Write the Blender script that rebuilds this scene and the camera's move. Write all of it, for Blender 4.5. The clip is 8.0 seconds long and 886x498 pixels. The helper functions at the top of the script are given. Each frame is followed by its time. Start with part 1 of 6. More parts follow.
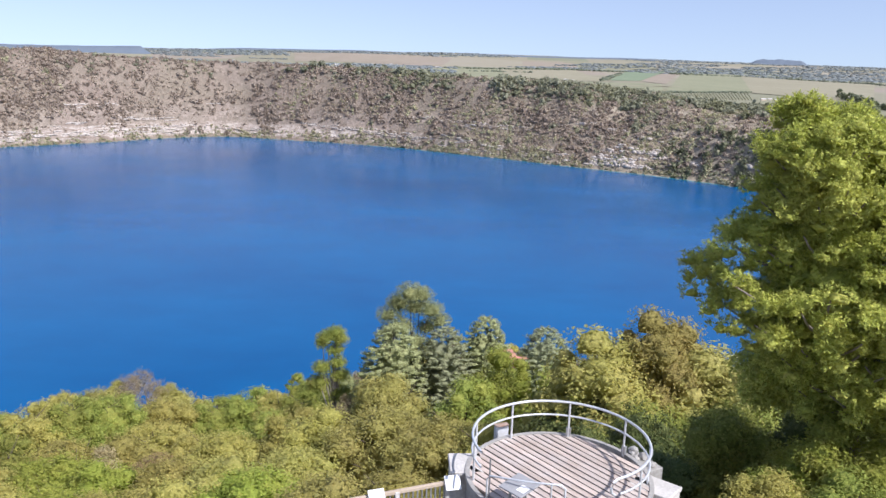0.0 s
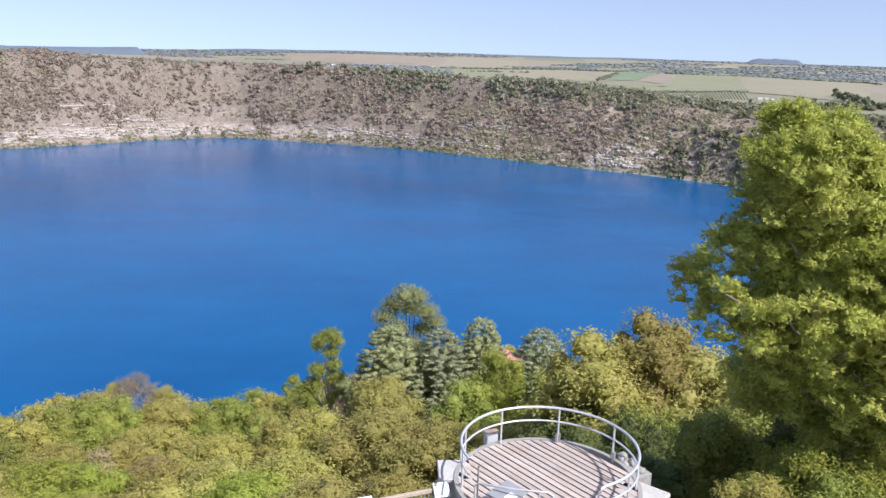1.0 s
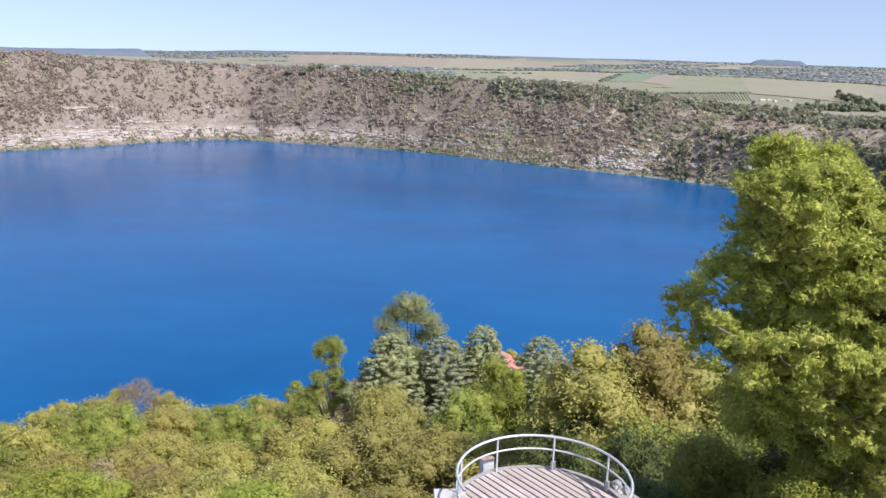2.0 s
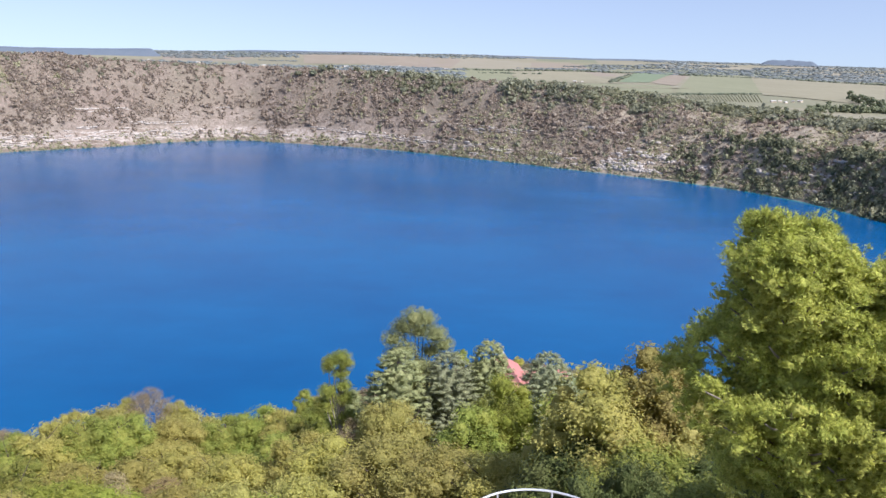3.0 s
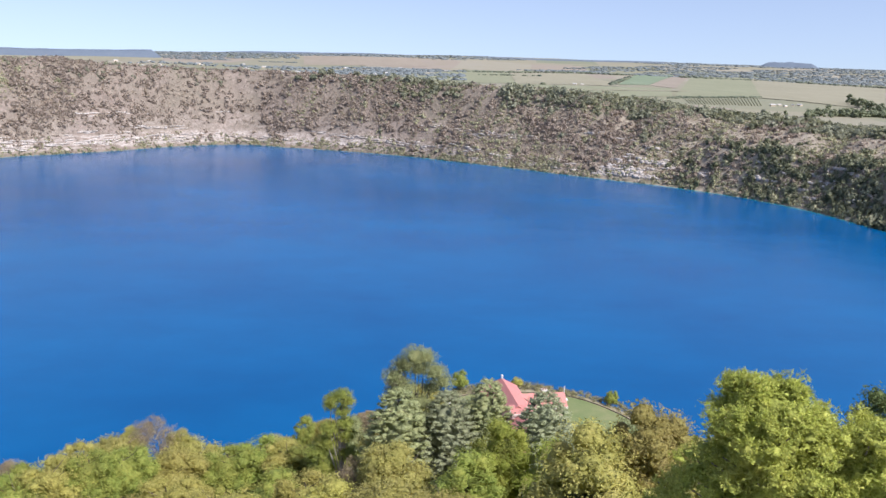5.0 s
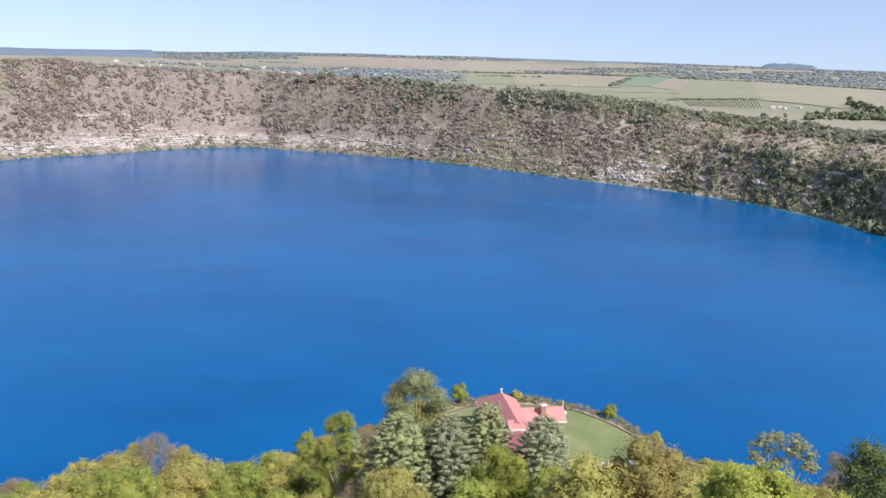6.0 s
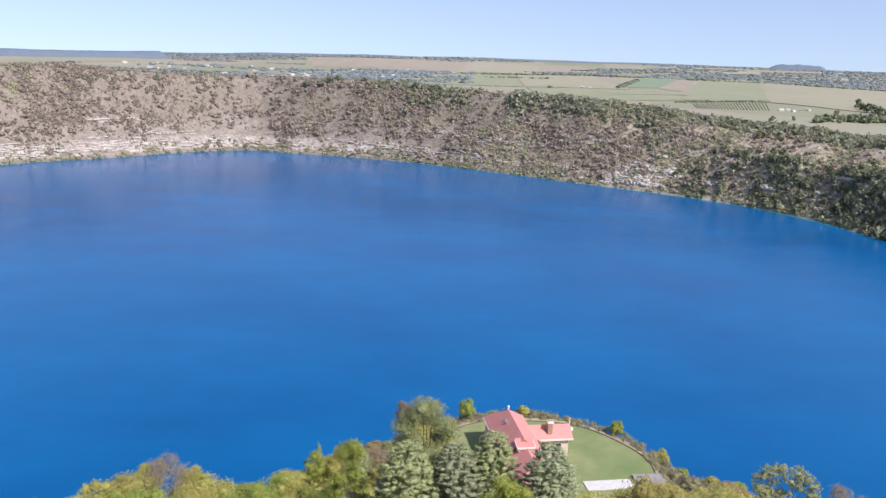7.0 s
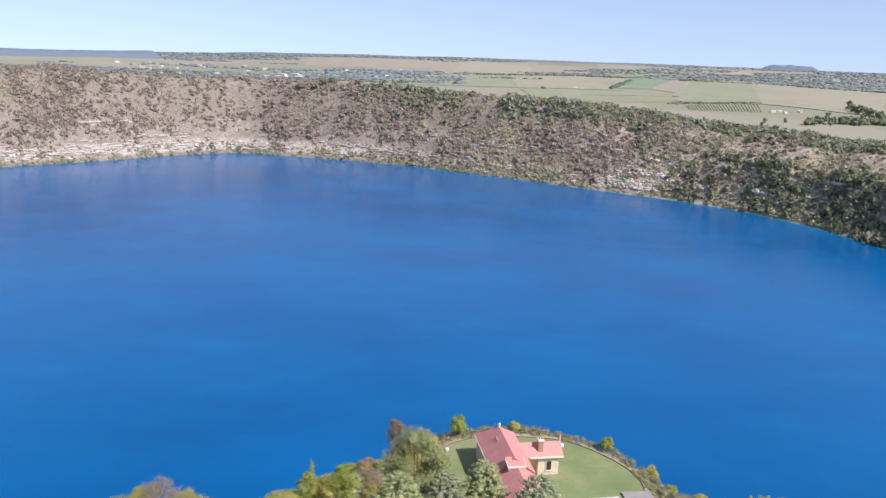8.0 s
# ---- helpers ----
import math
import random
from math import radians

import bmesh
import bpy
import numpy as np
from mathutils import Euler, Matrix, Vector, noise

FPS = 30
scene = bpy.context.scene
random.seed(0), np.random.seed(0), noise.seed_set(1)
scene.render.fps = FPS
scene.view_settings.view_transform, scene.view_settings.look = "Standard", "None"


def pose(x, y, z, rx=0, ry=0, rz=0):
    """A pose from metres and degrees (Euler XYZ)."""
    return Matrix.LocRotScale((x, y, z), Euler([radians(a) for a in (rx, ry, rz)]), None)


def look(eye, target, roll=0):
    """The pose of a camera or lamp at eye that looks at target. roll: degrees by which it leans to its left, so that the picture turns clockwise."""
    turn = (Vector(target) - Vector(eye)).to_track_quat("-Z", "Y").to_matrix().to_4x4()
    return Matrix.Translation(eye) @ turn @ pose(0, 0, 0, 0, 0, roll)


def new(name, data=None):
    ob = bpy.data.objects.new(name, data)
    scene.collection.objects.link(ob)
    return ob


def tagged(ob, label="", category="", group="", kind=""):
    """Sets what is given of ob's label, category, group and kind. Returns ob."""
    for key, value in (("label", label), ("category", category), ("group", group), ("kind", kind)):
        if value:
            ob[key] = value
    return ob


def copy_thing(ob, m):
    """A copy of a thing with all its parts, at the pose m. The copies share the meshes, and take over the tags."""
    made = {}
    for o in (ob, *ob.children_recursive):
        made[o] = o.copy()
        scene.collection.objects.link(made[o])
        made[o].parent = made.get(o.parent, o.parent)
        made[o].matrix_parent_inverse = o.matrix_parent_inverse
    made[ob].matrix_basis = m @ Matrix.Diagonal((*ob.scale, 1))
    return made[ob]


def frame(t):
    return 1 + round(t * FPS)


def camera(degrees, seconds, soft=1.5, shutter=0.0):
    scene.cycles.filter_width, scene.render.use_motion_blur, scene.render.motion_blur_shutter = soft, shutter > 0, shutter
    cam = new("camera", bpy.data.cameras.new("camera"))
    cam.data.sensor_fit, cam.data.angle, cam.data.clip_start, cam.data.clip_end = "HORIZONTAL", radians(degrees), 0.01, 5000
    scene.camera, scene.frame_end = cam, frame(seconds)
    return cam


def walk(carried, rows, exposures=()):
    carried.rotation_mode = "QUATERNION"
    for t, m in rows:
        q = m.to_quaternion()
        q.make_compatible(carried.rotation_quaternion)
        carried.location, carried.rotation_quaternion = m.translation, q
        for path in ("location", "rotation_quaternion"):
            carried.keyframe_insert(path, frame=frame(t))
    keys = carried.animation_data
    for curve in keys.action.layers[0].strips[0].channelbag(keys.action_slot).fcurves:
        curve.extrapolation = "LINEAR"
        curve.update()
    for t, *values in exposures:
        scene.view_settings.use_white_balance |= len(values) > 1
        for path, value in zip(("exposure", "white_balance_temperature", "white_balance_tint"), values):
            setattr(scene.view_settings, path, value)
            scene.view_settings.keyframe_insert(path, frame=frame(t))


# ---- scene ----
# The camera rises beside a lookout on the rim of a crater lake. Water lies at z = 0.
cam = camera(58.0, 8.0, soft=1.5)
PATH = [
    (0.0, pose(0.000, 0.000, 103.000, 76.483, -1.700, 0.000)),
    (0.5, pose(0.142, 0.023, 103.095, 76.500, -1.634, -0.117)),
    (1.0, pose(0.245, 0.048, 103.179, 76.504, -1.550, -0.231)),
    (1.5, pose(0.313, 0.068, 103.392, 76.588, -1.526, -0.245)),
    (3.0, pose(0.528, -0.648, 106.208, 76.531, -1.561, 0.632)),
    (3.5, pose(0.463, -0.775, 107.178, 76.569, -1.626, 0.676)),
    (4.0, pose(0.436, -0.863, 108.519, 76.538, -1.657, 0.633)),
    (4.5, pose(0.405, -0.990, 109.848, 76.559, -1.631, 0.653)),
    (6.0, pose(0.264, -1.542, 114.636, 76.563, -1.759, 0.646)),
    (6.5, pose(0.093, -1.829, 116.504, 76.563, -1.756, 0.855)),
    (7.0, pose(0.005, -2.117, 118.662, 76.564, -1.761, 1.173)),
    (7.5, pose(0.026, -2.333, 120.803, 76.529, -1.771, 0.941)),
    (8.0, pose(0.278, -2.508, 123.158, 76.520, -1.848, 0.714)),
]
walk(cam, PATH, [(0.0, 0.3, 5850.0, 16.5), (8.0, 0.3, 5850.0, 16.5)])

# ---- light ----
SUN_TO = Vector((0.79, -0.61, 0.0)).normalized() * math.cos(radians(47)) + Vector((0, 0, math.sin(radians(47))))
world = bpy.data.worlds.new("sky")
scene.world = world
world.use_nodes = True
wn = world.node_tree
sky = wn.nodes.new("ShaderNodeTexSky")
sky.sky_type = "NISHITA"
sky.sun_disc = False
sky.sun_elevation = radians(47)
sky.sun_rotation = radians(128)
sky.altitude = 100
sky.air_density = 1.0
sky.dust_density = 1.1
sky.ozone_density = 1.6
way = wn.nodes.new("ShaderNodeTexCoord")
lift = wn.nodes.new("ShaderNodeVectorMath")
lift.operation = "ADD"
lift.inputs[1].default_value = (0, 0, 0.10)
wn.links.new(way.outputs["Generated"], lift.inputs[0])
wn.links.new(lift.outputs[0], sky.inputs[0])
haze = wn.nodes.new("ShaderNodeHueSaturation")
haze.inputs["Saturation"].default_value = 0.76
haze.inputs["Hue"].default_value = 0.507
wn.links.new(sky.outputs[0], haze.inputs["Color"])
wn.links.new(haze.outputs[0], wn.nodes["Background"].inputs[0])
wn.nodes["Background"].inputs[1].default_value = 0.132
sun = new("sun", bpy.data.lights.new("sun", "SUN"))
sun.data.energy, sun.data.angle, sun.data.color = 4.6, radians(0.55), (1.0, 0.95, 0.87)
sun.matrix_world = look(SUN_TO * 100, (0, 0, 0))


# ---- materials ----
def material(name, rough=0.8, metal=0.0):
    m = bpy.data.materials.new(name)
    m.use_nodes = True
    b = m.node_tree.nodes["Principled BSDF"]
    b.inputs["Roughness"].default_value = rough
    b.inputs["Metallic"].default_value = metal
    return m, m.node_tree, b


def node(nt, kind, **inputs):
    n = nt.nodes.new(kind)
    for key, value in inputs.items():
        n.inputs[key.replace("_", " ")].default_value = value
    return n


def noise_fac(nt, scale, detail=5.0, rough=0.6, vector=None, stretch=None):
    n = node(nt, "ShaderNodeTexNoise", Scale=scale, Detail=detail, Roughness=rough)
    if vector is None:
        vector = nt.nodes.new("ShaderNodeNewGeometry").outputs["Position"]
    if stretch:
        mp = nt.nodes.new("ShaderNodeMapping")
        mp.inputs["Scale"].default_value = stretch
        nt.links.new(vector, mp.inputs["Vector"])
        vector = mp.outputs[0]
    nt.links.new(vector, n.inputs["Vector"])
    return n.outputs["Fac"]


def ramp(nt, fac, stops, constant=False):
    r = nt.nodes.new("ShaderNodeValToRGB")
    if constant:
        r.color_ramp.interpolation = "CONSTANT"
    e = r.color_ramp.elements
    while len(e) < len(stops):
        e.new(0.5)
    for k, (p, c) in enumerate(stops):
        e[k].position = p
        e[k].color = (*c, 1) if len(c) == 3 else c
    nt.links.new(fac, r.inputs[0])
    return r.outputs[0]


def mix(nt, fac, a, b, mode="MIX"):
    n = nt.nodes.new("ShaderNodeMix")
    n.data_type, n.blend_type = "RGBA", mode
    for sock, value in ((n.inputs[0], fac), (n.inputs[6], a), (n.inputs[7], b)):
        if isinstance(value, (int, float)):
            sock.default_value = value
        elif isinstance(value, tuple):
            sock.default_value = (*value, 1)
        else:
            nt.links.new(value, sock)
    return n.outputs[2]


def node_map(nt, value, a, b_):
    n = nt.nodes.new("ShaderNodeMapRange")
    n.inputs["From Min"].default_value, n.inputs["From Max"].default_value = a, b_
    nt.links.new(value, n.inputs["Value"])
    return n.outputs[0]


def bump(nt, b, height, strength=0.3, distance=0.05):
    n = node(nt, "ShaderNodeBump", Strength=strength, Distance=distance)
    nt.links.new(height, n.inputs["Height"])
    nt.links.new(n.outputs[0], b.inputs["Normal"])


def grained(name, dark, light, scale, rough=0.8, metal=0.0, fine=8.0, relief=0.25, stretch=None, depth=0.02):
    """A surface that varies between two colours at two scales, with fine relief."""
    m, nt, b = material(name, rough, metal)
    vec = nt.nodes.new("ShaderNodeTexCoord").outputs["Object"]
    big = noise_fac(nt, scale, 4, 0.6, vec, stretch)
    small = noise_fac(nt, scale * fine, 4, 0.65, vec, stretch)
    col = ramp(nt, big, [(0.3, dark), (0.7, light)])
    col = mix(nt, 0.5, col, ramp(nt, small, [(0.3, dark), (0.7, light)]))
    nt.links.new(col, b.inputs["Base Color"])
    bump(nt, b, small, relief, depth)
    return m


def leaf_material(name, dark, light, tint, through_light=0.4, grain=8.0):
    """Foliage: each leaf or spray its own shade, each plant its own tint, fine broken relief on the leaf mass."""
    m, nt, b = material(name, 0.6)
    b.inputs["Specular IOR Level"].default_value = 0.25
    geo = nt.nodes.new("ShaderNodeNewGeometry")
    obj = nt.nodes.new("ShaderNodeObjectInfo")
    col = ramp(nt, geo.outputs["Random Per Island"], [(0.0, dark), (0.7, light), (1.0, tint)])
    patch = noise_fac(nt, 0.45, 3, 0.6)
    col = mix(nt, ramp(nt, patch, [(0.45, (0, 0, 0)), (0.7, (0.6, 0.6, 0.6))]), col, tint)
    speck = noise_fac(nt, grain, 4, 0.7)
    col = mix(nt, 1.0, col, ramp(nt, speck, [(0.3, (0.74, 0.74, 0.74)), (0.62, (1.2, 1.2, 1.2))]), "MULTIPLY")
    hs = nt.nodes.new("ShaderNodeHueSaturation")
    mr = nt.nodes.new("ShaderNodeMapRange")
    mr.inputs["To Min"].default_value, mr.inputs["To Max"].default_value = 0.85, 1.15
    nt.links.new(obj.outputs["Random"], mr.inputs["Value"])
    nt.links.new(mr.outputs[0], hs.inputs["Value"])
    mr2 = nt.nodes.new("ShaderNodeMapRange")
    mr2.inputs["To Min"].default_value, mr2.inputs["To Max"].default_value = 0.49, 0.51
    nt.links.new(obj.outputs["Random"], mr2.inputs["Value"])
    nt.links.new(mr2.outputs[0], hs.inputs["Hue"])
    nt.links.new(col, hs.inputs["Color"])
    nt.links.new(hs.outputs[0], b.inputs["Base Color"])
    bump(nt, b, speck, 0.7, 0.25)
    t = nt.nodes.new("ShaderNodeBsdfTranslucent")
    nt.links.new(hs.outputs[0], t.inputs["Color"])
    mx = nt.nodes.new("ShaderNodeMixShader")
    mx.inputs[0].default_value = through_light
    nt.links.new(b.outputs[0], mx.inputs[1])
    nt.links.new(t.outputs[0], mx.inputs[2])
    nt.links.new(mx.outputs[0], nt.nodes["Material Output"].inputs[0])
    return m


# slopes of the crater: dry tan scree and grass with pale limestone low down
slope_mat, nt, b = material("crater_slope", 0.95)
geo = nt.nodes.new("ShaderNodeNewGeometry")
pos = geo.outputs["Position"]
sep = nt.nodes.new("ShaderNodeSeparateXYZ")
nt.links.new(pos, sep.inputs[0])
broad = noise_fac(nt, 0.012, 5, 0.6, pos)
mid = noise_fac(nt, 0.09, 5, 0.65, pos)
fine = noise_fac(nt, 0.28, 4, 0.7, pos)
earth = ramp(nt, mid, [(0.25, (0.145, 0.106, 0.08)), (0.5, (0.255, 0.196, 0.153)), (0.75, (0.375, 0.298, 0.24))])
earth = mix(nt, ramp(nt, broad, [(0.42, (0, 0, 0)), (0.62, (0.5, 0.5, 0.5))]), earth, (0.21, 0.18, 0.115))
earth = mix(nt, ramp(nt, fine, [(0.38, (0.75, 0.75, 0.75)), (0.58, (0, 0, 0))]), earth, (0.17, 0.145, 0.105))
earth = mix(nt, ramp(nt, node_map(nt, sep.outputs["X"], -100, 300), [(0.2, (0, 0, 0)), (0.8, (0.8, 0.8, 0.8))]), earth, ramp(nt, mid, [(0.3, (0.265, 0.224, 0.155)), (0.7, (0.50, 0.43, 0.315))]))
strata = noise_fac(nt, 0.06, 5, 0.7, pos, (1.0, 1.0, 7.0))
band = ramp(nt, node_map(nt, sep.outputs["Z"], 0, 40), [(0.05, (0, 0, 0)), (0.12, (1, 1, 1)), (0.33, (1, 1, 1)), (0.46, (0.25, 0.25, 0.25)), (0.8, (0.3, 0.3, 0.3)), (0.95, (0.1, 0.1, 0.1))])
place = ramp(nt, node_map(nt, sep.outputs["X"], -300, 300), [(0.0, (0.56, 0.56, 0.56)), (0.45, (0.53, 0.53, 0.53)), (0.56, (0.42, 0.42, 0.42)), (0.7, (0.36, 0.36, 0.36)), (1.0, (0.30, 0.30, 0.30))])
patch = noise_fac(nt, 0.02, 4, 0.6, pos)
amount = mix(nt, 1.0, mix(nt, 0.5, strata, patch), place, "ADD")
rocky = mix(nt, 1.0, band, ramp(nt, amount, [(0.97, (0, 0, 0)), (1.05, (1, 1, 1))]), "MULTIPLY")
rock = ramp(nt, mix(nt, 0.5, fine, strata), [(0.35, (0.21, 0.17, 0.13)), (0.5, (0.36, 0.30, 0.25)), (0.64, (0.58, 0.52, 0.45))])
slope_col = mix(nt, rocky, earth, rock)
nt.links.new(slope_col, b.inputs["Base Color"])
bump(nt, b, fine, 0.7, 1.5)

# farmland: a patchwork of straw, pasture and ploughed paddocks
field_mat, nt, b = material("farmland", 0.95)
pos = nt.nodes.new("ShaderNodeNewGeometry").outputs["Position"]
mp = nt.nodes.new("ShaderNodeMapping")
mp.inputs["Scale"].default_value = (0.0030, 0.0016, 0.0)
mp.inputs["Rotation"].default_value = (0, 0, 0.18)
nt.links.new(pos, mp.inputs["Vector"])
vor = node(nt, "ShaderNodeTexVoronoi", Scale=1.0, Randomness=0.75)
vor.distance = "CHEBYCHEV"
nt.links.new(mp.outputs[0], vor.inputs["Vector"])
sepc = nt.nodes.new("ShaderNodeSeparateColor")
nt.links.new(vor.outputs["Color"], sepc.inputs[0])
paddock = ramp(nt, sepc.outputs[0], [(0.0, (0.285, 0.26, 0.18)), (0.22, (0.225, 0.225, 0.14)), (0.42, (0.325, 0.29, 0.215)),
                                     (0.6, (0.19, 0.21, 0.125)), (0.72, (0.31, 0.25, 0.20)), (0.86, (0.25, 0.235, 0.16))], True)
tone = noise_fac(nt, 0.006, 5, 0.6, pos)
paddock = mix(nt, ramp(nt, tone, [(0.35, (0.55, 0.55, 0.55)), (0.65, (0.1, 0.1, 0.1))]), paddock, (0.275, 0.245, 0.14))
nt.links.new(paddock, b.inputs["Base Color"])

# leaf litter and shade under the near trees
floor_mat, nt, b = material("leaf_litter", 0.95)
pos = nt.nodes.new("ShaderNodeNewGeometry").outputs["Position"]
n1, n2 = noise_fac(nt, 0.25, 5, 0.6, pos), noise_fac(nt, 3.0, 5, 0.7, pos)
col = mix(nt, 0.5, ramp(nt, n1, [(0.3, (0.09, 0.085, 0.04)), (0.7, (0.19, 0.15, 0.09))]), ramp(nt, n2, [(0.3, (0.035, 0.04, 0.018)), (0.7, (0.15, 0.11, 0.065))]))
nt.links.new(col, b.inputs["Base Color"])
bump(nt, b, n2, 0.6, 0.2)

# deep blue mineral water with wind-roughened patches
water_mat, nt, b = material("lake_water", 0.10)
b.inputs["IOR"].default_value = 1.33
b.inputs["Specular IOR Level"].default_value = 0.38
pos = nt.nodes.new("ShaderNodeNewGeometry").outputs["Position"]
wind = noise_fac(nt, 0.008, 5, 0.6, pos, (0.8, 1.1, 1.0))
streak = noise_fac(nt, 0.025, 4, 0.6, pos, (0.7, 1.2, 1.0))
col = mix(nt, ramp(nt, mix(nt, 0.2, wind, streak), [(0.38, (0, 0, 0)), (0.66, (1, 1, 1))]), (0.0008, 0.078, 0.226), (0.002, 0.110, 0.290))
nt.links.new(col, b.inputs["Base Color"])
nt.links.new(ramp(nt, mix(nt, 0.35, wind, streak), [(0.35, (0.16, 0.16, 0.16)), (0.7, (0.24, 0.24, 0.24))]), b.inputs["Roughness"])
ripple = noise_fac(nt, 0.9, 4, 0.6, pos, (1.0, 1.6, 1.0))
bump(nt, b, ripple, 0.35, 0.12)

lawn_mat, nt, b = material("mown_grass", 0.9)
pos = nt.nodes.new("ShaderNodeNewGeometry").outputs["Position"]
n1, n2 = noise_fac(nt, 0.12, 5, 0.6, pos), noise_fac(nt, 2.5, 5, 0.7, pos)
col = ramp(nt, n1, [(0.3, (0.155, 0.20, 0.065)), (0.52, (0.215, 0.235, 0.09)), (0.72, (0.33, 0.295, 0.145))])
col = mix(nt, ramp(nt, n2, [(0.3, (0.35, 0.35, 0.35)), (0.7, (0, 0, 0))]), col, (0.10, 0.155, 0.045))
nt.links.new(col, b.inputs["Base Color"])
bump(nt, b, n2, 0.4, 0.05)

pine_leaf = leaf_material("pine_needles", (0.34, 0.37, 0.07), (0.55, 0.57, 0.115), (0.62, 0.58, 0.14), 0.35, 4.5)
gold_leaf = leaf_material("gold_leaves", (0.388, 0.362, 0.099), (0.556, 0.520, 0.155), (0.595, 0.520, 0.172), 0.4)
olive_leaf = leaf_material("olive_leaves", (0.415, 0.383, 0.098), (0.587, 0.541, 0.149), (0.623, 0.541, 0.166), 0.4)
green_leaf = leaf_material("green_leaves", (0.251, 0.303, 0.062), (0.404, 0.446, 0.099), (0.498, 0.478, 0.111), 0.4)
lime_leaf = leaf_material("lime_leaves", (0.312, 0.372, 0.059), (0.457, 0.508, 0.089), (0.513, 0.508, 0.107), 0.4)
amber_leaf = leaf_material("amber_leaves", (0.389, 0.350, 0.092), (0.536, 0.488, 0.145), (0.567, 0.473, 0.158), 0.4)
cedar_leaf = leaf_material("cedar_needles", (0.32, 0.34, 0.155), (0.47, 0.49, 0.235), (0.51, 0.505, 0.225), 0.3)
blue_leaf = leaf_material("blue_cedar_needles", (0.32, 0.35, 0.20), (0.465, 0.495, 0.29), (0.49, 0.50, 0.265), 0.3)
gum_leaf = leaf_material("gum_leaves", (0.25, 0.27, 0.115), (0.38, 0.40, 0.175), (0.43, 0.42, 0.18), 0.35)
brown_leaf = leaf_material("autumn_leaves", (0.29, 0.21, 0.085), (0.42, 0.31, 0.135), (0.46, 0.34, 0.16), 0.28)
twig_leaf = leaf_material("bare_twigs", (0.30, 0.225, 0.14), (0.44, 0.35, 0.235), (0.43, 0.36, 0.19), 0.25)
scrub_dark = leaf_material("dark_scrub", (0.24, 0.248, 0.165), (0.36, 0.367, 0.242), (0.39, 0.387, 0.252), 0.35, 0.8)
scrub_olive = leaf_material("olive_scrub", (0.33, 0.315, 0.19), (0.48, 0.455, 0.275), (0.51, 0.47, 0.30), 0.35, 0.8)
wall_tree = leaf_material("wall_tree_leaves", (0.14, 0.158, 0.09), (0.23, 0.248, 0.138), (0.265, 0.27, 0.155), 0.3, 0.8)
scrub_brown = leaf_material("brown_scrub", (0.26, 0.205, 0.165), (0.37, 0.295, 0.235), (0.40, 0.33, 0.255), 0.35, 0.8)
scrub_grey = leaf_material("dry_scrub", (0.34, 0.27, 0.21), (0.48, 0.39, 0.31), (0.51, 0.425, 0.33), 0.35, 0.8)
rim_leaf = leaf_material("rim_tree_leaves", (0.205, 0.215, 0.125), (0.31, 0.315, 0.18), (0.345, 0.34, 0.20), 0.35, 0.8)
belt_leaf = leaf_material("belt_leaves", (0.085, 0.105, 0.07), (0.145, 0.165, 0.105), (0.17, 0.18, 0.11), 0.2, 0.5)
# distant woods: the haze of the air is put into this blue-grey leaf colour
hazed_wood = leaf_material("hazed_wood_leaves", (0.155, 0.182, 0.185), (0.21, 0.235, 0.23), (0.225, 0.242, 0.225), 0.1, 0.4)
verge_mat = grained("dry_verge", (0.22, 0.19, 0.10), (0.42, 0.35, 0.22), 0.35, 0.95, fine=6.0, relief=0.4)
hedge_leaf = leaf_material("hedge_leaves", (0.23, 0.215, 0.10), (0.36, 0.335, 0.165), (0.41, 0.355, 0.20), 0.25)
# dark green; round lookout and pine it has the shade painted into it
deep_shaded_leaf = leaf_material("deep_shaded_leaves", (0.09, 0.13, 0.035), (0.17, 0.21, 0.06), (0.22, 0.24, 0.075), 0.2)
shallow_mat = grained("turquoise_shallows", (0.02, 0.20, 0.27), (0.05, 0.30, 0.34), 0.1, 0.12, relief=0.05)
straw_leaf = leaf_material("dry_straw", (0.40, 0.32, 0.15), (0.60, 0.51, 0.28), (0.55, 0.46, 0.22), 0.25)
limestone_mat = grained("pale_limestone", (0.36, 0.305, 0.255), (0.66, 0.60, 0.53), 0.35, 0.9, fine=3.0, relief=0.5)
bark_mat = grained("bark", (0.07, 0.05, 0.035), (0.19, 0.15, 0.11), 1.5, 0.9, relief=0.6, stretch=(1, 1, 0.25))
pine_bark = grained("pine_bark", (0.14, 0.115, 0.095), (0.36, 0.31, 0.265), 1.3, 0.9, relief=0.6, stretch=(1, 1, 0.25))
pale_bark = grained("pale_bark", (0.25, 0.21, 0.17), (0.5, 0.45, 0.38), 1.2, 0.85, relief=0.5, stretch=(1, 1, 0.3))

roof_mat = grained("red_roof_tiles", (0.53, 0.20, 0.165), (0.65, 0.28, 0.235), 0.5, 0.7, relief=0.2)
wall_mat = grained("cream_wall", (0.58, 0.46, 0.33), (0.72, 0.61, 0.46), 0.6, 0.85)
trim_mat = grained("cream_trim", (0.66, 0.58, 0.48), (0.80, 0.74, 0.64), 1.0, 0.6)
glass_mat, nt, b = material("window_glass", 0.08)
b.inputs["Base Color"].default_value = (0.03, 0.035, 0.04, 1)
b.inputs["Specular IOR Level"].default_value = 0.7
brick_mat = grained("chimney_brick", (0.30, 0.17, 0.11), (0.46, 0.31, 0.22), 1.2, 0.9)
white_mat = grained("white_render", (0.62, 0.60, 0.56), (0.82, 0.80, 0.77), 0.7, 0.8)
